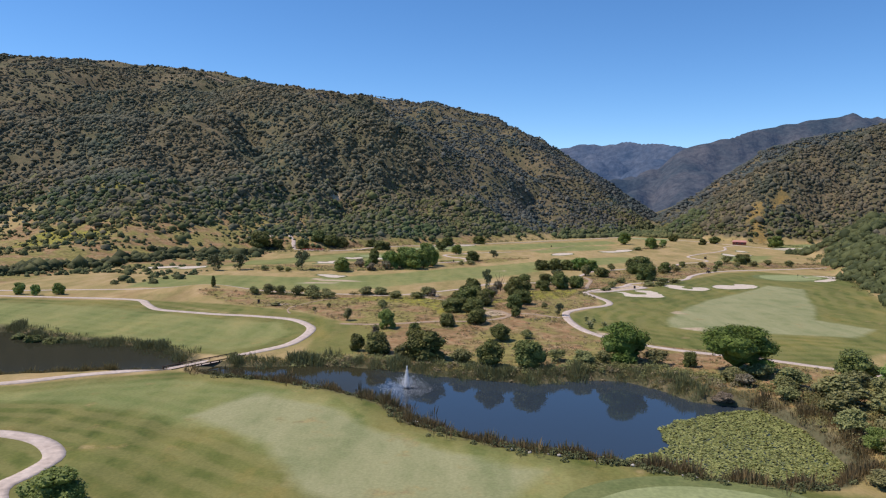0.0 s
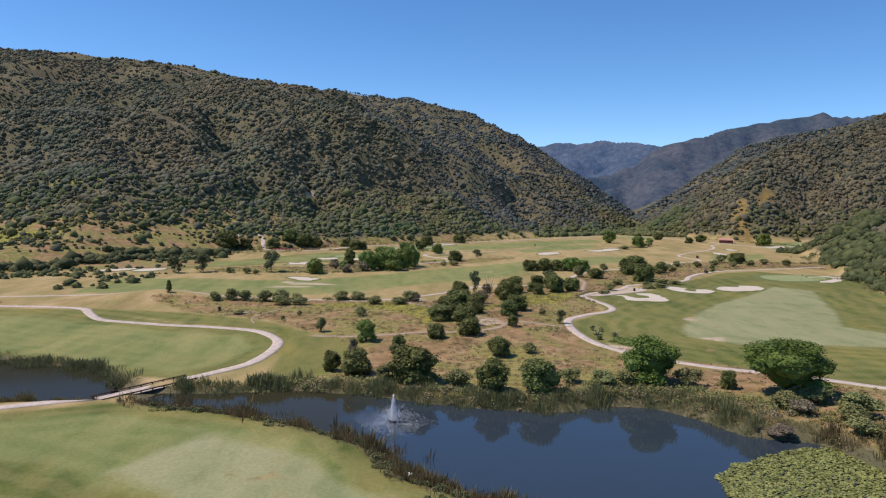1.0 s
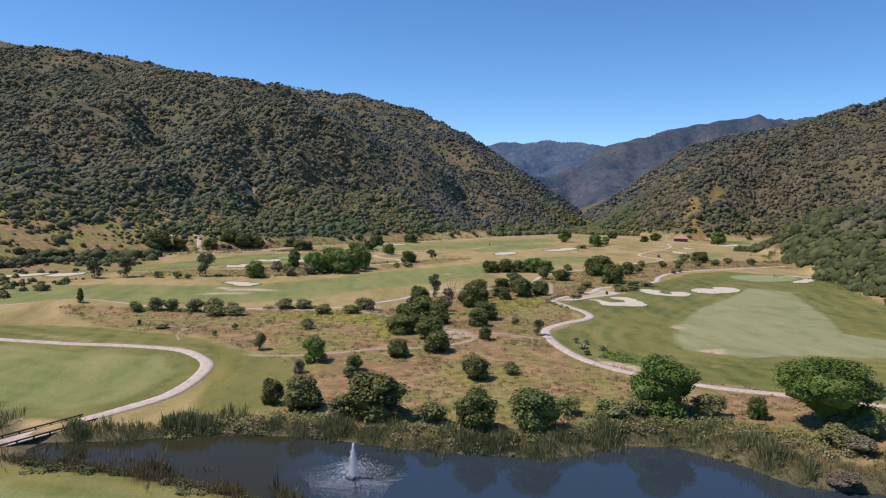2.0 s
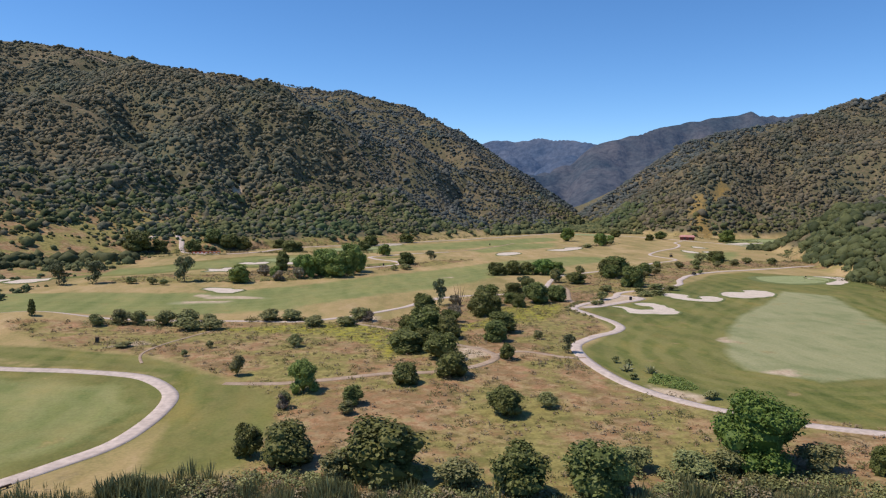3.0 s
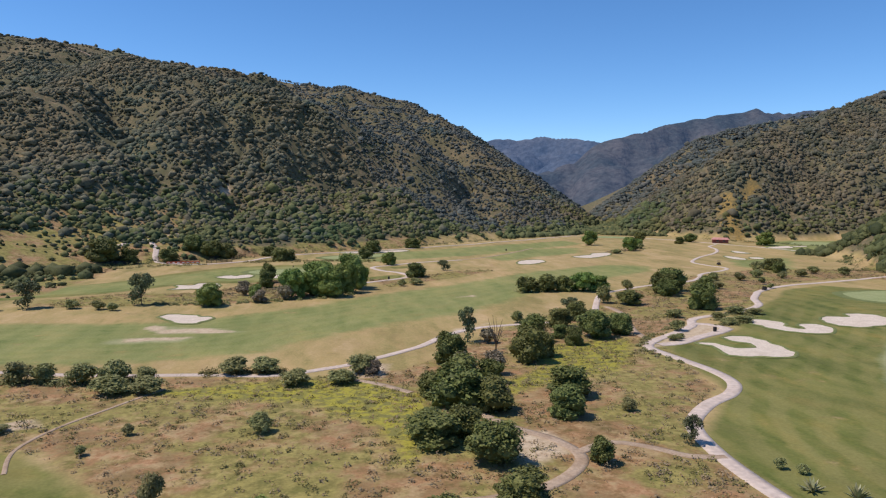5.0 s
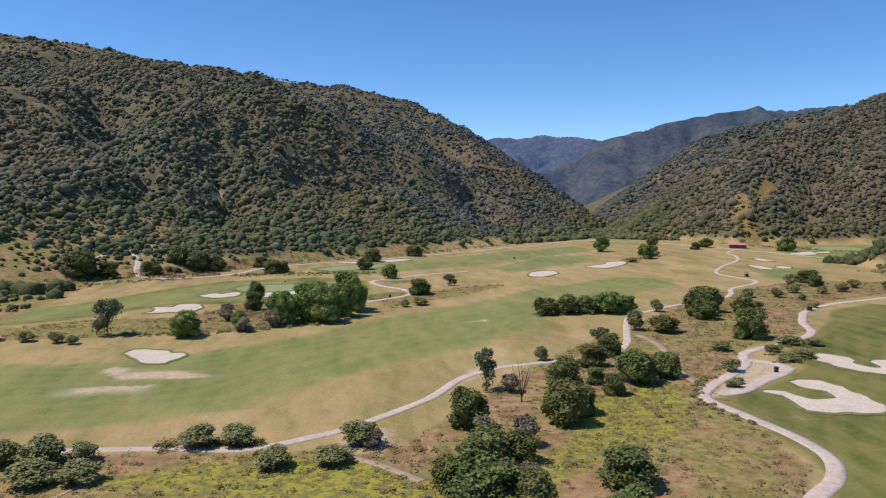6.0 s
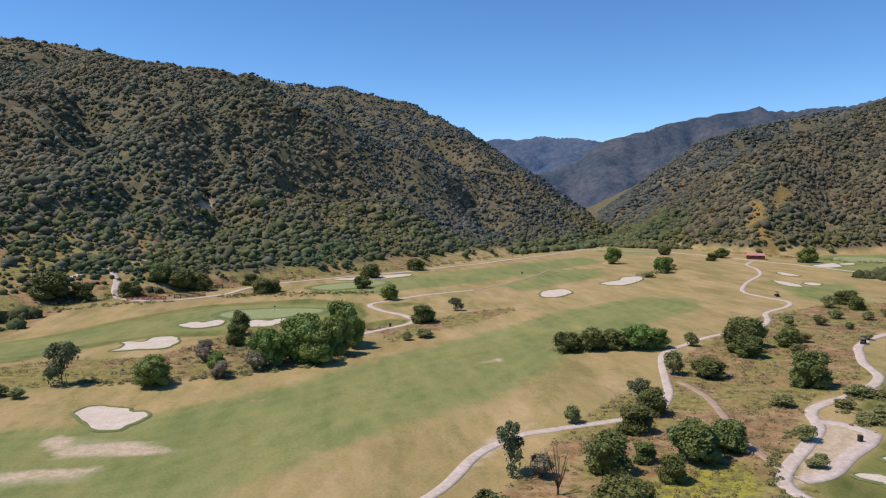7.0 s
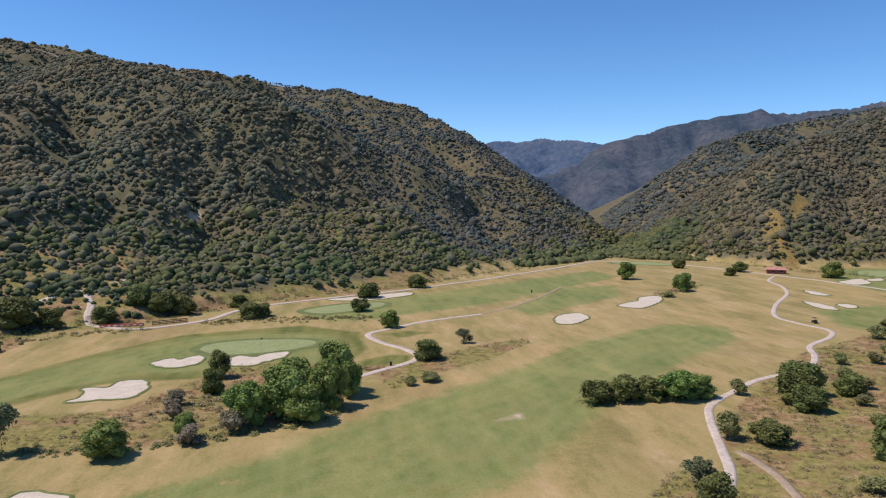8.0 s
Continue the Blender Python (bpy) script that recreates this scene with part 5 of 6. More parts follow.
def hill_cover():
    rng = np.random.default_rng(3)

    def keep(x, y, r):
        up = hills(x, y)
        rise = (hills(x, y + 6) - up) / 6
        open_ground = perlin(x, y, 55, 51) + 0.6 * perlin(x, y, 20, 52)
        sunny = soft(x, 180, 240) * soft(760 - y, 0, 60) * 0.10 + soft(up, 150, 200) * 0.30 * soft(-x, 130, 230)
        rill = np.abs(perlin(x, y, 34, 57)) + 0.25 * perlin(x, y, 9, 58)
        patch = soft(up, 2.5, 9) * (0.98 - sunny - soft(open_ground, 0.2, 0.65) * 0.5 - soft(0.08 - rill, 0, 0.08) * 0.5)
        patch = patch * (1 - 0.85 * soft(-x, 100, 140) * soft(20 - up, 0, 9))
        for line, wide in TRACKS:
            patch = patch * (nearest(x, y, line)[0] > wide)
        return (r.random(len(x)) < patch * (1 - 0.8 * mask(x, y, OCHRE, 6.0)) * (1 - 0.75 * mask(x, y, BARE, 2.0))) & (rise > np.where(x > 250, -0.4, -0.04))

    def sizes(n, low=0.46):
        """Many small bushes and some large ones."""
        return low + rng.gamma(2.2, 0.26, n) + np.where(rng.random(n) < 0.12, rng.uniform(0.6, 1.5, n), 0)

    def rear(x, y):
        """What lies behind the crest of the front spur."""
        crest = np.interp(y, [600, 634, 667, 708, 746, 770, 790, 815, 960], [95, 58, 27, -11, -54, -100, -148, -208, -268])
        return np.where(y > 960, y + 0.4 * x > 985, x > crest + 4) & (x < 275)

    x, y = scatter(rng, 82000, -400, 190, 330, 880, keep)
    r = sizes(len(x)) * (1 - 0.22 * soft(hills(x, y), 105, 165))
    back = rear(x, y)
    r = np.where(back, r * 0.82, r)
    low = (rng.random(len(x)) < soft(60 - hills(x, y), 0, 55) * 0.75) & ~back
    for sel, mat, lab in ((low, M_CHAP_LOW, "dense green brush on the lower slopes"), (~low & ~back, M_CHAP, "grey-green chaparral covering the hillside"), (back, M_CHAP_HAZED, "haze-tinted chaparral behind the front spur")):
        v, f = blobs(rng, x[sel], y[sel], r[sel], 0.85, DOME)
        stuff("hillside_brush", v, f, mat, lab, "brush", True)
    x, y = scatter(rng, 12000, -640, -400, 560, 1010, keep)
    v, f = blobs(rng, x, y, sizes(len(x)) * 0.9, 0.8, DOME)
    stuff("hillside_brush", v, f, M_CHAP, "grey-green chaparral on the hill's shoulder", "brush", True)
    x, y = scatter(rng, 36000, 110, 640, 180, 980, keep)
    x2, y2 = scatter(rng, 26000, 190, 560, 470, 880, keep)
    x, y = np.concatenate([x, x2]), np.concatenate([y, y2])
    r = sizes(len(x))
    low = rng.random(len(x)) < soft(40 - hills(x, y), 0, 40) * 0.6
    for sel, mat, lab in ((low, M_CHAP_LOW, "dense green brush below the spotted slope"), (~low, M_CHAP, "patchy grey-green chaparral on a tawny slope")):
        v, f = blobs(rng, x[sel], y[sel], r[sel], 0.85, DOME)
        stuff("hillside_brush", v, f, mat, lab, "brush", True)
    x, y = scatter(rng, 24000, -640, 290, 880, 1110, keep)
    back = rear(x, y)
    for sel, mat, lab in ((~back, M_CHAP, "grey-green chaparral below the skyline"), (back, M_CHAP_HAZED, "haze-tinted chaparral on the rear slope")):
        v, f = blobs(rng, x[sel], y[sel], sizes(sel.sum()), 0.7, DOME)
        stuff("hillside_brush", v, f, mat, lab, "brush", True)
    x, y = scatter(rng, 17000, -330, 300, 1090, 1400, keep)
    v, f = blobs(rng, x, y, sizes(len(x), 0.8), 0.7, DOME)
    stuff("hillside_brush", v, f, M_CHAP_HAZED, "haze-tinted chaparral under the rear crest", "brush", True)
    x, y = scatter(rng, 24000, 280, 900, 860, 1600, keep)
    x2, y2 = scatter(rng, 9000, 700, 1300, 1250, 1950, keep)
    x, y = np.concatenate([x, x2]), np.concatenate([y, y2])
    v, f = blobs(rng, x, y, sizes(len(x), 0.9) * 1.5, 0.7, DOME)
    stuff("hillside_brush", v, f, M_CHAP_HAZED, "haze-tinted grey-green chaparral on the rear ridge", "brush", True)

    def foot(x, y, r):
        up = hills(x, y)
        return (up > 0.15) & (up < 12) & (x > -98) & (r.random(len(x)) < 0.5 + 0.6 * perlin(x, y, 30, 53))

    x, y = scatter(rng, 9000, -200, 330, 200, 760, foot)
    r = rng.gamma(7, 0.22, len(x)) + 0.5
    v, f = blobs(rng, x, y, r * 0.8, 0.85, DOME)
    stuff("foothill_brush", v, f, M_CHAP_LOW, "dark green bushes along the foot of the hills", "brush", True)
    v, f = mounds(rng, x, y, r * 1.75, 46, 3.0)
    stuff("foothill_leaves", v, f, M_CHAP_LOW, "dark green bushes along the foot of the hills", "brush")

    mouth = [(104, 622), (168, 672), (186, 690), (202, 668), (236, 650), (256, 700), (290, 960), (262, 870), (200, 745), (150, 690)]
    x, y = scatter(rng, 9000, 100, 300, 600, 960, lambda x, y, r: (inside(x, y, mouth) > -6) & (r.random(len(x)) < 0.8))
    v, f = blobs(rng, x, y, rng.gamma(7, 0.20, len(x)) + 0.6, 0.85, DOME)
    stuff("canyon_brush", v, f, M_CHAP_LOW, "dense green thicket filling the canyon mouth", "brush", True)

    for line, wide, n, lab in (
            ([(-260, 236), (-200, 258), (-172, 282), (-156, 315), (-143, 360), (-112, 394)], 9, 9000, "dense belt of dark oaks below dry terraces"),
            ([(154, 214), (172, 258), (186, 300), (208, 348), (232, 398), (256, 425)], 11, 13000, "dense dark oaks and brush beside the fairway"),
            ([(242, 456), (256, 440), (268, 424)], 12, 3200, "dark wooded knoll beyond the dry strip")):
        belt = np.array(line, float)
        lo, hi = belt.min(0) - 20, belt.max(0) + 20
        x, y = scatter(rng, n, lo[0], hi[0], lo[1], hi[1], lambda x, y, r: (nearest(x, y, belt)[0] < wide + 8 * perlin(x, y, 22, 55)) & (r.random(len(x)) < 0.45))
        r = rng.gamma(6, 0.28, len(x)) + 0.5
        v, f = blobs(rng, x, y, r * 0.85, 0.9, DOME)
        stuff("tree_belt", v, f, M_BELT, lab, "trees", True)
        v, f = mounds(rng, x, y, r * 1.8, 40, 2.2)
        stuff("tree_belt_leaves", v, f, M_BELT, lab, "trees")

    def terrace(x, y, r):
        return r.random(len(x)) < 0.25 + 0.8 * perlin(x, y, 24, 54)

    x, y = scatter(rng, 6500, -300, -98, 250, 520, terrace)
    r = rng.gamma(4, 0.20, len(x)) + 0.35
    v, f = blobs(rng, x, y, r * 0.8, 0.85, DOME)
    stuff("terrace_brush", v, f, M_CHAP_LOW, "scattered dark bushes on dry terraces", "brush", True)
    v, f = mounds(rng, x, y, r * 1.75, 22, 3.0)
    stuff("terrace_leaves", v, f, M_CHAP_LOW, "scattered dark bushes on dry terraces", "brush")


hill_cover()


def near_cover():
    rng = np.random.default_rng(8)

    def in_brush(x, y, r):
        free = np.ones(len(x), bool)
        for a in (POND, LAKE):
            free &= inside(x, y, a) < -0.5
        for line, width in LAID:
            free &= nearest(x, y, line)[0] > width / 2 + 0.35
        return free & (mask(x, y, BRUSH[:4], 1.0) > 0.4) & (r.random(len(x)) < 0.6 + 0.7 * perlin(x, y, 9, 61))

    x, y = scatter(rng, 75000, -85, 205, 120, 400, in_brush)
    v, f = mounds(rng, x, y, rng.gamma(4, 0.07, len(x)) + 0.15, 6, 0.9)
    stuff("dry_grass", v, f, M_TUFT, "tan and rust dry grass tufts", "grass")
    x, y = scatter(rng, 26000, -85, 205, 120, 400, lambda x, y, r: in_brush(x, y, r) & (perlin(x, y, 15, 63) + 0.5 * perlin(x, y, 5, 64) > -0.08))
    v, f = mounds(rng, x, y, rng.gamma(4, 0.17, len(x)) + 0.22, 24, 0.7)
    stuff("low_scrub", v, f, M_MOUND, "small olive green scrub plants", "scrub")
    x, y = scatter(rng, 14000, -85, 205, 120, 400, in_brush)
    v, f = mounds(rng, x, y, rng.gamma(4, 0.16, len(x)) + 0.25, 20, 0.8)
    stuff("grey_scrub", v, f, M_MOUND_GREY, "small grey dry scrub plants", "scrub")
    x, y = scatter(rng, 4500, -40, 60, 185, 260, lambda x, y, r: r.random(len(x)) < mask(x, y, MUSTARD, 3.0) * 0.9)
    v, f = mounds(rng, x, y, rng.uniform(0.25, 0.65, len(x)), 12, 0.5)
    stuff("mustard", v, f, M_MUSTARD, "yellow flowering mustard patch", "flowers")

    # reeds: brown on the near bank, green on the far one
    def reed_band(line, n, wide, tall, mat, name, label):
        c = curve(line, 0.5)
        n = int(n * 1.2)
        k = rng.integers(0, len(c), n)
        off = rng.normal(size=(n, 2)) * wide
        p = c[k] + off
        clump = 0.6 + 0.95 * perlin(p[:, 0], p[:, 1], 3.2, 71) + 0.3 * perlin(p[:, 0], p[:, 1], 9, 72)
        v, f = tufts(rng, p[:, 0], p[:, 1], tall * np.clip(clump, 0.38, 1.25) * rng.uniform(0.55, 1.15, n), 8, 0.4, 0.034)
        stuff(name, v, f, mat, label, "reeds")

    reed_band([(-44, 128.5), (-40, 129), (-30, 125), (-17, 118), (-7, 109), (-2, 99.5), (9, 91), (22, 86), (30, 82.5), (40, 79.5), (50, 82)], 5000, 1.5, 1.7, M_CATTAIL, "cattails", "brown cattail reeds along the near bank")
    reed_band([(-44, 129), (-36, 128), (-24, 123), (-12, 115.5), (-6, 107), (0, 98.5), (16, 88.5), (34, 82)], 2200, 1.0, 1.7, M_REED, "reeds", "green reeds mixed along the near bank")
    reed_band([(-41, 138), (-33, 138), (-24, 140), (-11, 137.5), (-1, 133), (12, 129.5), (19, 128.5), (26, 132), (35, 131.5), (41, 125), (44, 118)], 3800, 1.4, 1.6, M_REED, "reeds", "grey-green reeds along the far bank")
    reed_band([(-20, 139.5), (-8, 136.5), (0, 132.5), (14, 128.5), (26, 131), (36, 130), (42, 121), (52, 115.5)], 2600, 0.7, 0.9, M_STRAW, "cattails", "dry straw-coloured reeds at the waterline")
    reed_band([(-53, 142), (-60, 149), (-68, 153.5), (-86, 158.5), (-104, 168)], 2600, 1.3, 1.5, M_REED, "reeds", "dark green reeds round the lake")
    reed_band([(-110, 119), (-80, 124), (-63, 130.5), (-53, 132)], 1600, 0.8, 1.5, M_CATTAIL, "cattails", "brown reeds on the lake's near bank")
    reed_band([(52, 114), (56, 106), (55, 92), (52, 82)], 700, 1.2, 1.5, M_CATTAIL, "cattails", "dry reeds on the end bank of the pond")

    def bank_scrub(line, n, wide, low, high, mat, label):
        c = curve(line, 0.5)
        p = c[rng.integers(0, len(c), n)] + rng.normal(size=(n, 2)) * wide
        v, f = mounds(rng, p[:, 0], p[:, 1], rng.uniform(low, high, n), 64, 0.85)
        stuff("bank_scrub", v, f, mat, label, "scrub")

    bank_scrub([(-30, 140), (-16, 141), (-4, 137.5), (10, 132.5), (20, 132), (28, 135), (38, 133), (46, 127), (54, 121)], 240, 1.5, 0.7, 2.2, M_SAGE, "olive leafy scrub above the far bank")
    bank_scrub([(-22, 140), (-6, 137), (6, 132), (18, 130.5), (30, 133.5), (42, 127), (50, 119)], 150, 1.2, 0.6, 1.7, M_MOUND_GREY, "dry grey scrub above the far bank")
    bank_scrub([(26, 134), (34, 134), (42, 131), (50, 124), (58, 118), (60, 108), (58, 96)], 160, 2.0, 0.7, 2.0, M_MOUND, "yellow-green scrub at the pond's end")
    bank_scrub([(-42, 127.5), (-24, 121.5), (-10, 112), (-4, 100), (10, 89.5), (28, 81.5), (44, 77.5)], 420, 1.2, 0.6, 1.5, M_BANK, "dark leafy scrub on the near bank")
    bank_scrub([(59, 80), (60, 92), (62, 104), (60, 114), (68, 108), (70, 94), (68, 82)], 230, 3.0, 1.2, 3.4, M_OLIVE, "tall olive brush crowding the pond's end")
    bank_scrub([(-58, 311), (-46, 309.5), (-34, 312), (-24, 315), (-14, 319), (-6, 328)], 130, 1.0, 0.6, 1.5, M_SAGE, "low olive scrub edging the copse")
    bank_scrub([(-50, 322), (-40, 330), (-34, 340), (-26, 330), (-30, 320)], 120, 4.0, 0.6, 1.6, M_MOUND_GREY, "grey scrub inside the copse")
    bank_scrub([(-52, 433), (-40, 440), (-30, 436), (-10, 440), (2, 436)], 170, 3.0, 0.6, 1.7, M_MOUND, "yellow-green scrub strip behind the green")
    bank_scrub([(-118, 402), (-100, 430), (-74, 443), (-47, 480), (-10, 509), (28, 537), (65, 578), (102, 616)], 300, 3.5, 0.9, 2.8, M_CHAP_LOW, "dark green scrub fringing the hill foot")
    bank_scrub([(-110, 398), (-98, 410), (-84, 420), (-70, 424)], 70, 2.0, 0.7, 2.0, M_SAGE, "olive scrub at the fairway edge")
    bank_scrub([(235, 655), (256, 596), (278, 548), (296, 512), (262, 452), (228, 424), (200, 376)], 320, 3.5, 0.9, 2.8, M_CHAP_LOW, "dark green scrub fringing the spotted slope")
    bank_scrub([(176, 306), (166, 268), (154, 228), (146, 200)], 150, 3.0, 0.9, 2.6, M_CHAP_LOW, "dark green scrub beside the fairway")
    bank_scrub([(128, 480), (138, 488), (150, 500), (162, 514)], 60, 2.5, 0.6, 1.6, M_MOUND_GREY, "dry scrub round the far trees")

    bank_scrub([(-62, 226.5), (-55, 229), (-47, 228), (-38, 229)], 70, 0.9, 0.8, 2.4, M_SAGE, "olive hedge of brush along the path")
    bank_scrub([(66, 327), (60, 326), (52, 326), (44, 325)], 60, 0.9, 0.8, 2.2, M_SAGE, "olive scrub round the fairway oaks")
    bank_scrub([(-30, 232.5), (-24, 233), (-17, 232.5)], 40, 0.8, 0.7, 2.0, M_MOUND, "dry olive hedge of brush along the path")
    bank_scrub([(76, 266), (84, 270), (92, 282), (86, 281), (78, 272)], 60, 0.9, 0.6, 1.4, M_SAGE, "low green scrub beside the bunkers")
    bank_scrub([(50, 232), (48.5, 240), (49, 247), (56, 257), (64, 265)], 50, 0.6, 0.5, 1.1, M_SAGE, "low green scrub edging the cart path")

    # lily pads
    lo = np.array(LILY, float)
    x, y = rng.uniform(19, 58, 44000), rng.uniform(77, 114, 44000)
    k = inside(x, y, lo) + 0.8 * perlin(x, y, 3, 81) > 0.1
    x, y = x[k], y[k]
    n = len(x)
    r = rng.uniform(0.09, 0.21, n)
    a = np.arange(6) / 6 * 2 * math.pi
    tilt = rng.normal(size=(n, 2)) * 0.22
    px, py = np.cos(a)[None] * r[:, None], np.sin(a)[None] * r[:, None]
    pz = px * tilt[:, :1] + py * tilt[:, 1:] + WATER + rng.uniform(0.04, 0.18, n)[:, None]
    stuff("lily_pads", np.stack([px + x[:, None], py + y[:, None], pz], 2).reshape(-1, 3), np.arange(n * 6).reshape(-1, 6), M_LILY, "yellow-green lily pads covering the pond's corner", "lily pads")


M_MUSTARD = foliage("mustard flowers", (0.19, 0.175, 0.05), (0.3, 0.265, 0.06), 0.8, 0.1, 0.2)
near_cover()

# ---- bed beside the path ----
def ivy_bed():
    rng = np.random.default_rng(15)
    area = np.array([(38.5, 171.5), (41.5, 176), (44.5, 173.5), (45, 167.5), (42, 166.5)], float)
    x, y = rng.uniform(38, 46, 900), rng.uniform(165, 177, 900)
    k = inside(x, y, area) > 0
    v, f = mounds(rng, x[k], y[k], rng.uniform(0.4, 0.8, k.sum()), 14)
    stuff("ground_cover", v, f, M_COPSE, "dark green leafy bed beside the cart path", "plants")


ivy_bed()

# ---- small built things ----
def golf_cart(x, y, yaw):
    c = thing("golf_cart", "dark golf cart with a flat roof on the path", "golf cart", pose(x, y, at(x, y) + 0.07, 0, 0, yaw), "golf carts")
    bm = box(bmesh.new(), -1.1, 1.1, -0.55, 0.55, 0.22, 0.42, 0.05)
    box(bm, 0.5, 1.15, -0.52, 0.52, 0.4, 0.85, 0.12)
    box(bm, -1.15, -0.45, -0.52, 0.52, 0.4, 0.78, 0.08)
    part("body", bm, M_DARK, c)
    bm = box(bmesh.new(), -0.55, 0.0, -0.5, 0.5, 0.6, 0.78, 0.05)
    box(bm, -0.62, -0.48, -0.5, 0.5, 0.78, 1.2, 0.04)
    part("seat", bm, M_TIMBER, c)
    part("roof", box(bmesh.new(), -1.0, 0.8, -0.58, 0.58, 1.78, 1.86, 0.03), M_DARK, c)
    for sx, ex in ((-0.95, -0.9), (0.75, 0.6)):
        for s in (-0.5, 0.5):
            part("roof_post", rod(bmesh.new(), (sx, s, 0.75), (ex, s, 1.79), 0.025, 0.025, 6), M_DARK, c)
    for wx in (-0.75, 0.78):
        for s in (-0.55, 0.55):
            w = part("wheel", rod(bmesh.new(), (wx, s - 0.09, 0.23), (wx, s + 0.09, 0.23), 0.23, 0.23, 12), M_DARK, c)
            part("hub", rod(bmesh.new(), (wx, s - 0.11, 0.23), (wx, s + 0.11, 0.23), 0.11, 0.11, 10), M_WHITE, w, "pale wheel hub")
    return c


golf_cart(123.3, 325.8, 45)
golf_cart(152.5, 408.5, 80)


def hut(x, y):
    h = thing("snack_hut", "small hut with a low red pitched roof", "hut", pose(x, y, at(x, y), 0, 0, -25))
    for a, b, c, d in ((-5, 5, -2.5, -2.3), (-5, 5, 2.3, 2.5), (-5, -4.8, -2.3, 2.3), (4.8, 5, -2.3, 2.3)):
        part("wall", box(bmesh.new(), a, b, c, d, -0.3, 2.4, 0.01), M_RED, h)
    bm = bmesh.new()
    vs = [bm.verts.new(p) for p in ((-5.7, -3.2, 2.35), (5.7, -3.2, 2.35), (5.7, 3.2, 2.35), (-5.7, 3.2, 2.35), (-4.5, 0, 3.7), (4.5, 0, 3.7))]
    for f in ((0, 1, 5, 4), (1, 2, 5), (2, 3, 4, 5), (3, 0, 4), (3, 2, 1, 0)):
        bm.faces.new([vs[i] for i in f])
    part("roof", bm, M_ROOF, h, "pinkish red roof")
    for k in (-2.5, 1.5):
        w = part("window", box(bmesh.new(), k, k + 1.6, -2.54, -2.5, 1.0, 2.0, 0.01), M_DARK, h, "dark window opening")
        part("sill", box(bmesh.new(), k - 0.1, k + 1.7, -2.66, -2.5, 0.9, 0.99, 0.01), M_WHITE, w, "pale sill")
    return h


M_ROOF = speckled("sunlit roof tiles", (0.42, 0.19, 0.16), (0.52, 0.27, 0.23), 1.5, 0.25, 0.7, 0.3, 0.2, 0.03)
hut(237, 563)


def rail_fence(x0, y0, x1, y1, n, label):
    d = Vector((x1 - x0, y1 - y0, 0))
    f = thing("fence", label, "fence", pose(x0, y0, at((x0 + x1) / 2, (y0 + y1) / 2), 0, 0, math.degrees(math.atan2(d.y, d.x))), "dark fences")
    L = d.length
    for k in range(n + 1):
        part("post", box(bmesh.new(), L * k / n - 0.08, L * k / n + 0.08, -0.08, 0.08, -1.0, 1.5, 0.01), M_DARK, f)
    for z in (0.35, 0.85, 1.35):
        part("rail", box(bmesh.new(), 0, L, -0.05, 0.05, z - 0.14, z + 0.14, 0.01), M_DARK, f)


rail_fence(-72, 447, -58, 461, 6, "dark banked rail fence in the brush")
rail_fence(-70, 431, -60, 436, 5, "dark low rail fence beside the far path")
rail_fence(-112, 419, -96, 428, 6, "dark low rail fence at the hill foot")


def barrier(x, y, yaw):
    b = thing("barrier", "orange and white plastic road barrier", "barrier", pose(x, y, at(x, y), 0, 0, yaw), "road barriers")
    bm = bmesh.new()
    vs = [bm.verts.new(p) for p in ((-0.9, -0.3, 0), (0.9, -0.3, 0), (0.9, 0.3, 0), (-0.9, 0.3, 0), (-0.9, -0.1, 1.0), (0.9, -0.1, 1.0), (0.9, 0.1, 1.0), (-0.9, 0.1, 1.0))]
    for f in ((3, 2, 1, 0), (4, 5, 6, 7), (0, 1, 5, 4), (1, 2, 6, 5), (2, 3, 7, 6), (3, 0, 4, 7)):
        bm.faces.new([vs[i] for i in f])
    part("shell", bm, M_ORANGE, b)
    part("band", box(bmesh.new(), -0.5, 0.5, -0.34, 0.34, 0.25, 0.6, 0.02), M_WHITE, b, "white band")


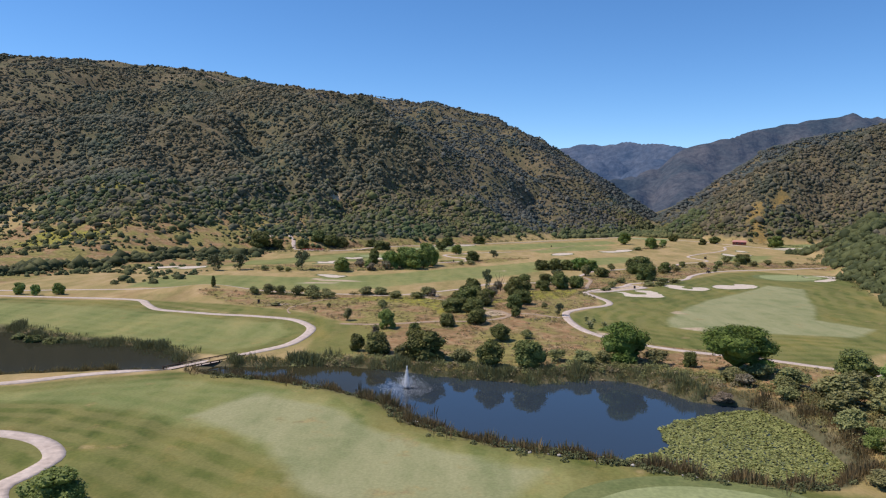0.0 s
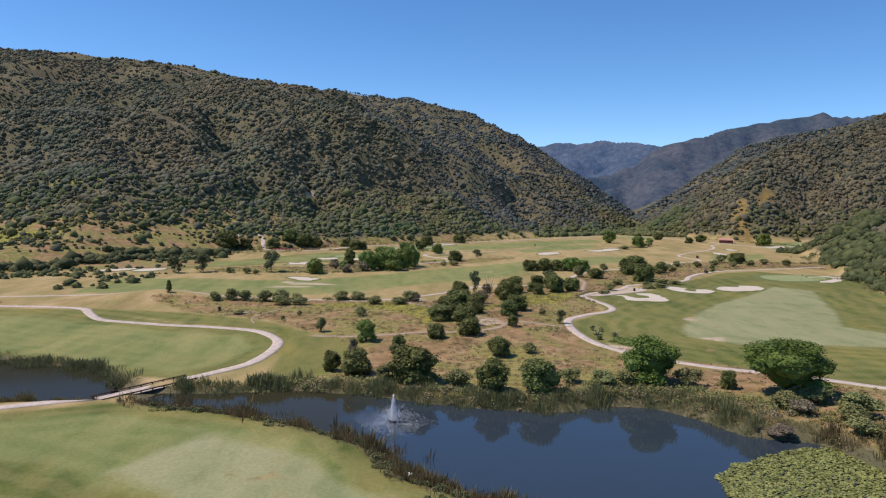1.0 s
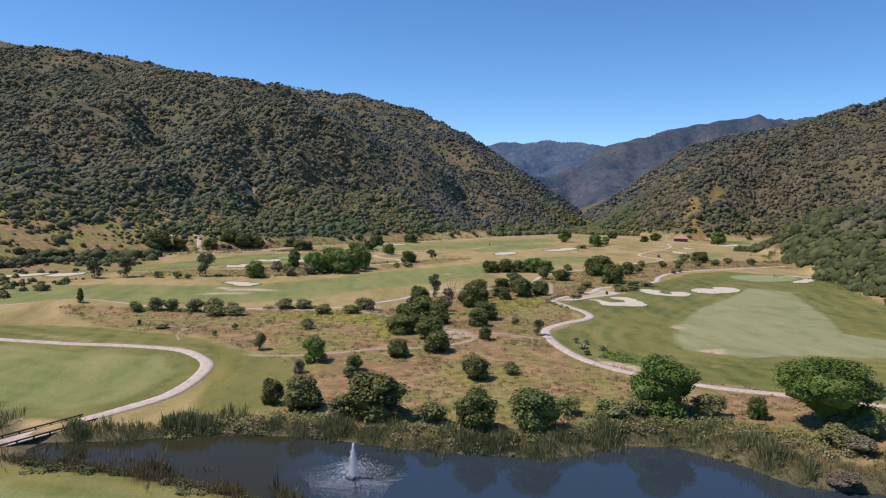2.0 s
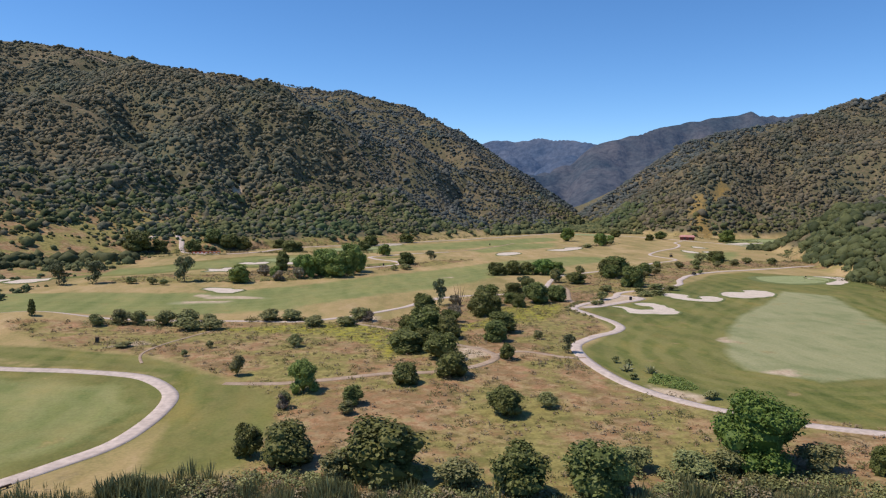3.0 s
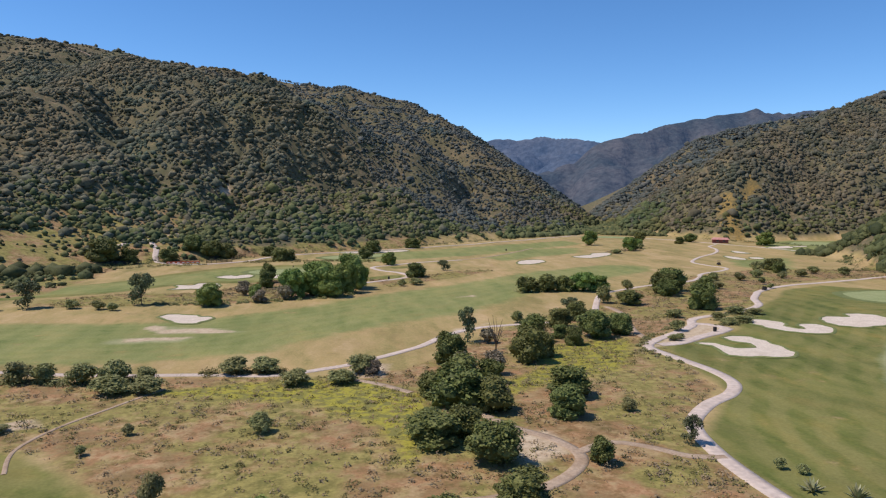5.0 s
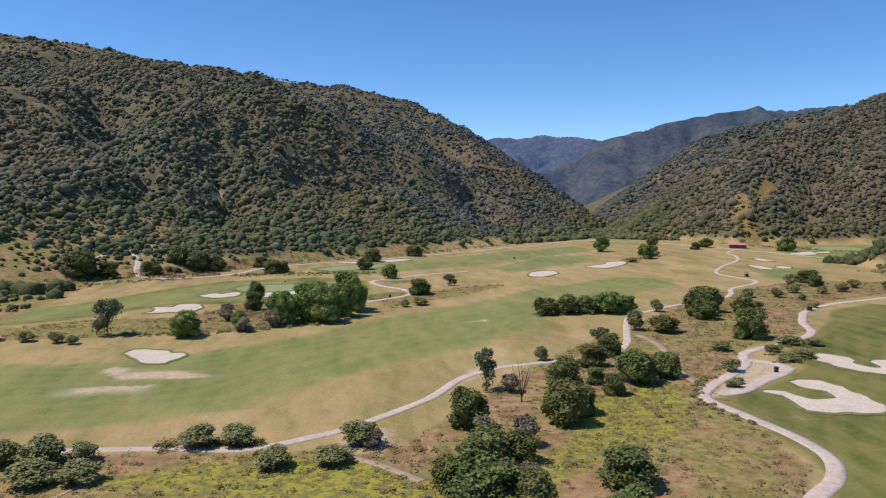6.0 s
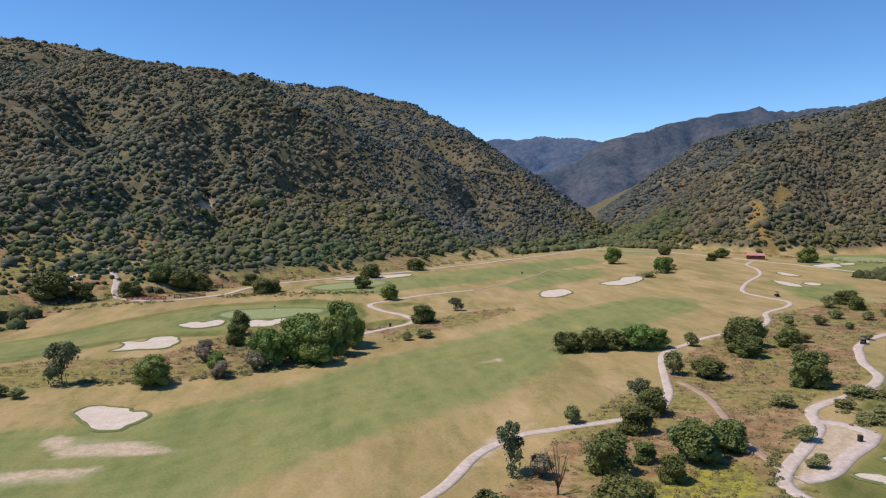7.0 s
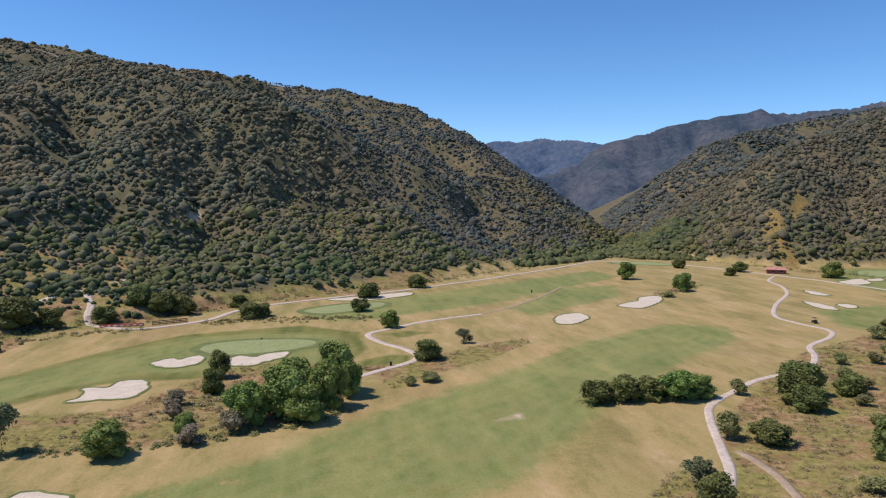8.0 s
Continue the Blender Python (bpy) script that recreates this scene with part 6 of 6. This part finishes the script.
for k in range(7):
    barrier(-85 + 1.9 * k, 428.6 + 0.35 * k, 10)


def post_bin(x, y, name, label, category):
    b = thing(name, label, category, pose(x, y, at(x, y)))
    part("body", box(bmesh.new(), -0.3, 0.3, -0.3, 0.3, 0, 0.95, 0.04), M_DARK, b)
    part("lid", box(bmesh.new(), -0.34, 0.34, -0.34, 0.34, 0.95, 1.06, 0.03), M_TIMBER, b)


post_bin(71.2, 259.6, "litter_bin", "dark boxy litter bin beside the cart path", "bin")
post_bin(-55.2, 210.6, "litter_bin", "small dark litter bin on the grass", "bin")
post_bin(5.7, 364.6, "tee_post", "small dark post beside the far path", "post")
post_bin(76.7, 498.6, "tee_post", "small dark post on the far fairway", "post")


def jetty(x, y):
    j = thing("jetty", "small white pump platform on the pond bank", "jetty", pose(x, y, WATER + 0.7, 0, 0, -30))
    part("deck", box(bmesh.new(), -1.5, 1.5, -0.5, 0.5, 0, 0.12, 0.02), M_WHITE, j)
    for sx in (-1.3, 1.3):
        for sy in (-0.4, 0.4):
            part("leg", box(bmesh.new(), sx - 0.06, sx + 0.06, sy - 0.06, sy + 0.06, -1.8, 0.0, 0.01), M_TIMBER, j)


jetty(-4.6, 101.6)


def rocks():
    rng = np.random.default_rng(19)
    c = curve([(8, 88.2), (14, 85.4), (20, 83.6), (27, 80.4), (34, 78.4)], 0.9)
    for p in c:
        if rng.random() < 0.75:
            q = p + rng.normal(size=2) * 0.3
            s = rng.uniform(0.10, 0.26)
            me = mesh_of("rock", ICO1[0] * (1 + rng.normal(size=(len(ICO1[0]), 1)) * 0.14) * np.array([s * 1.3, s, s * 0.7]), ICO1[1], M_ROCK)
            ob = tagged(new("rock", me), "pale rounded rock on the pond edge", "rock", "bank rocks")
            ob.matrix_basis = pose(q[0], q[1], at(q[0], q[1]) + s * 0.3, 0, 0, rng.uniform(0, 360))


M_ROCK = speckled("pale rock", (0.36, 0.33, 0.29), (0.52, 0.48, 0.43), 0.5, 0.1, 0.9, 0.2, 0.4, 0.03)
rocks()
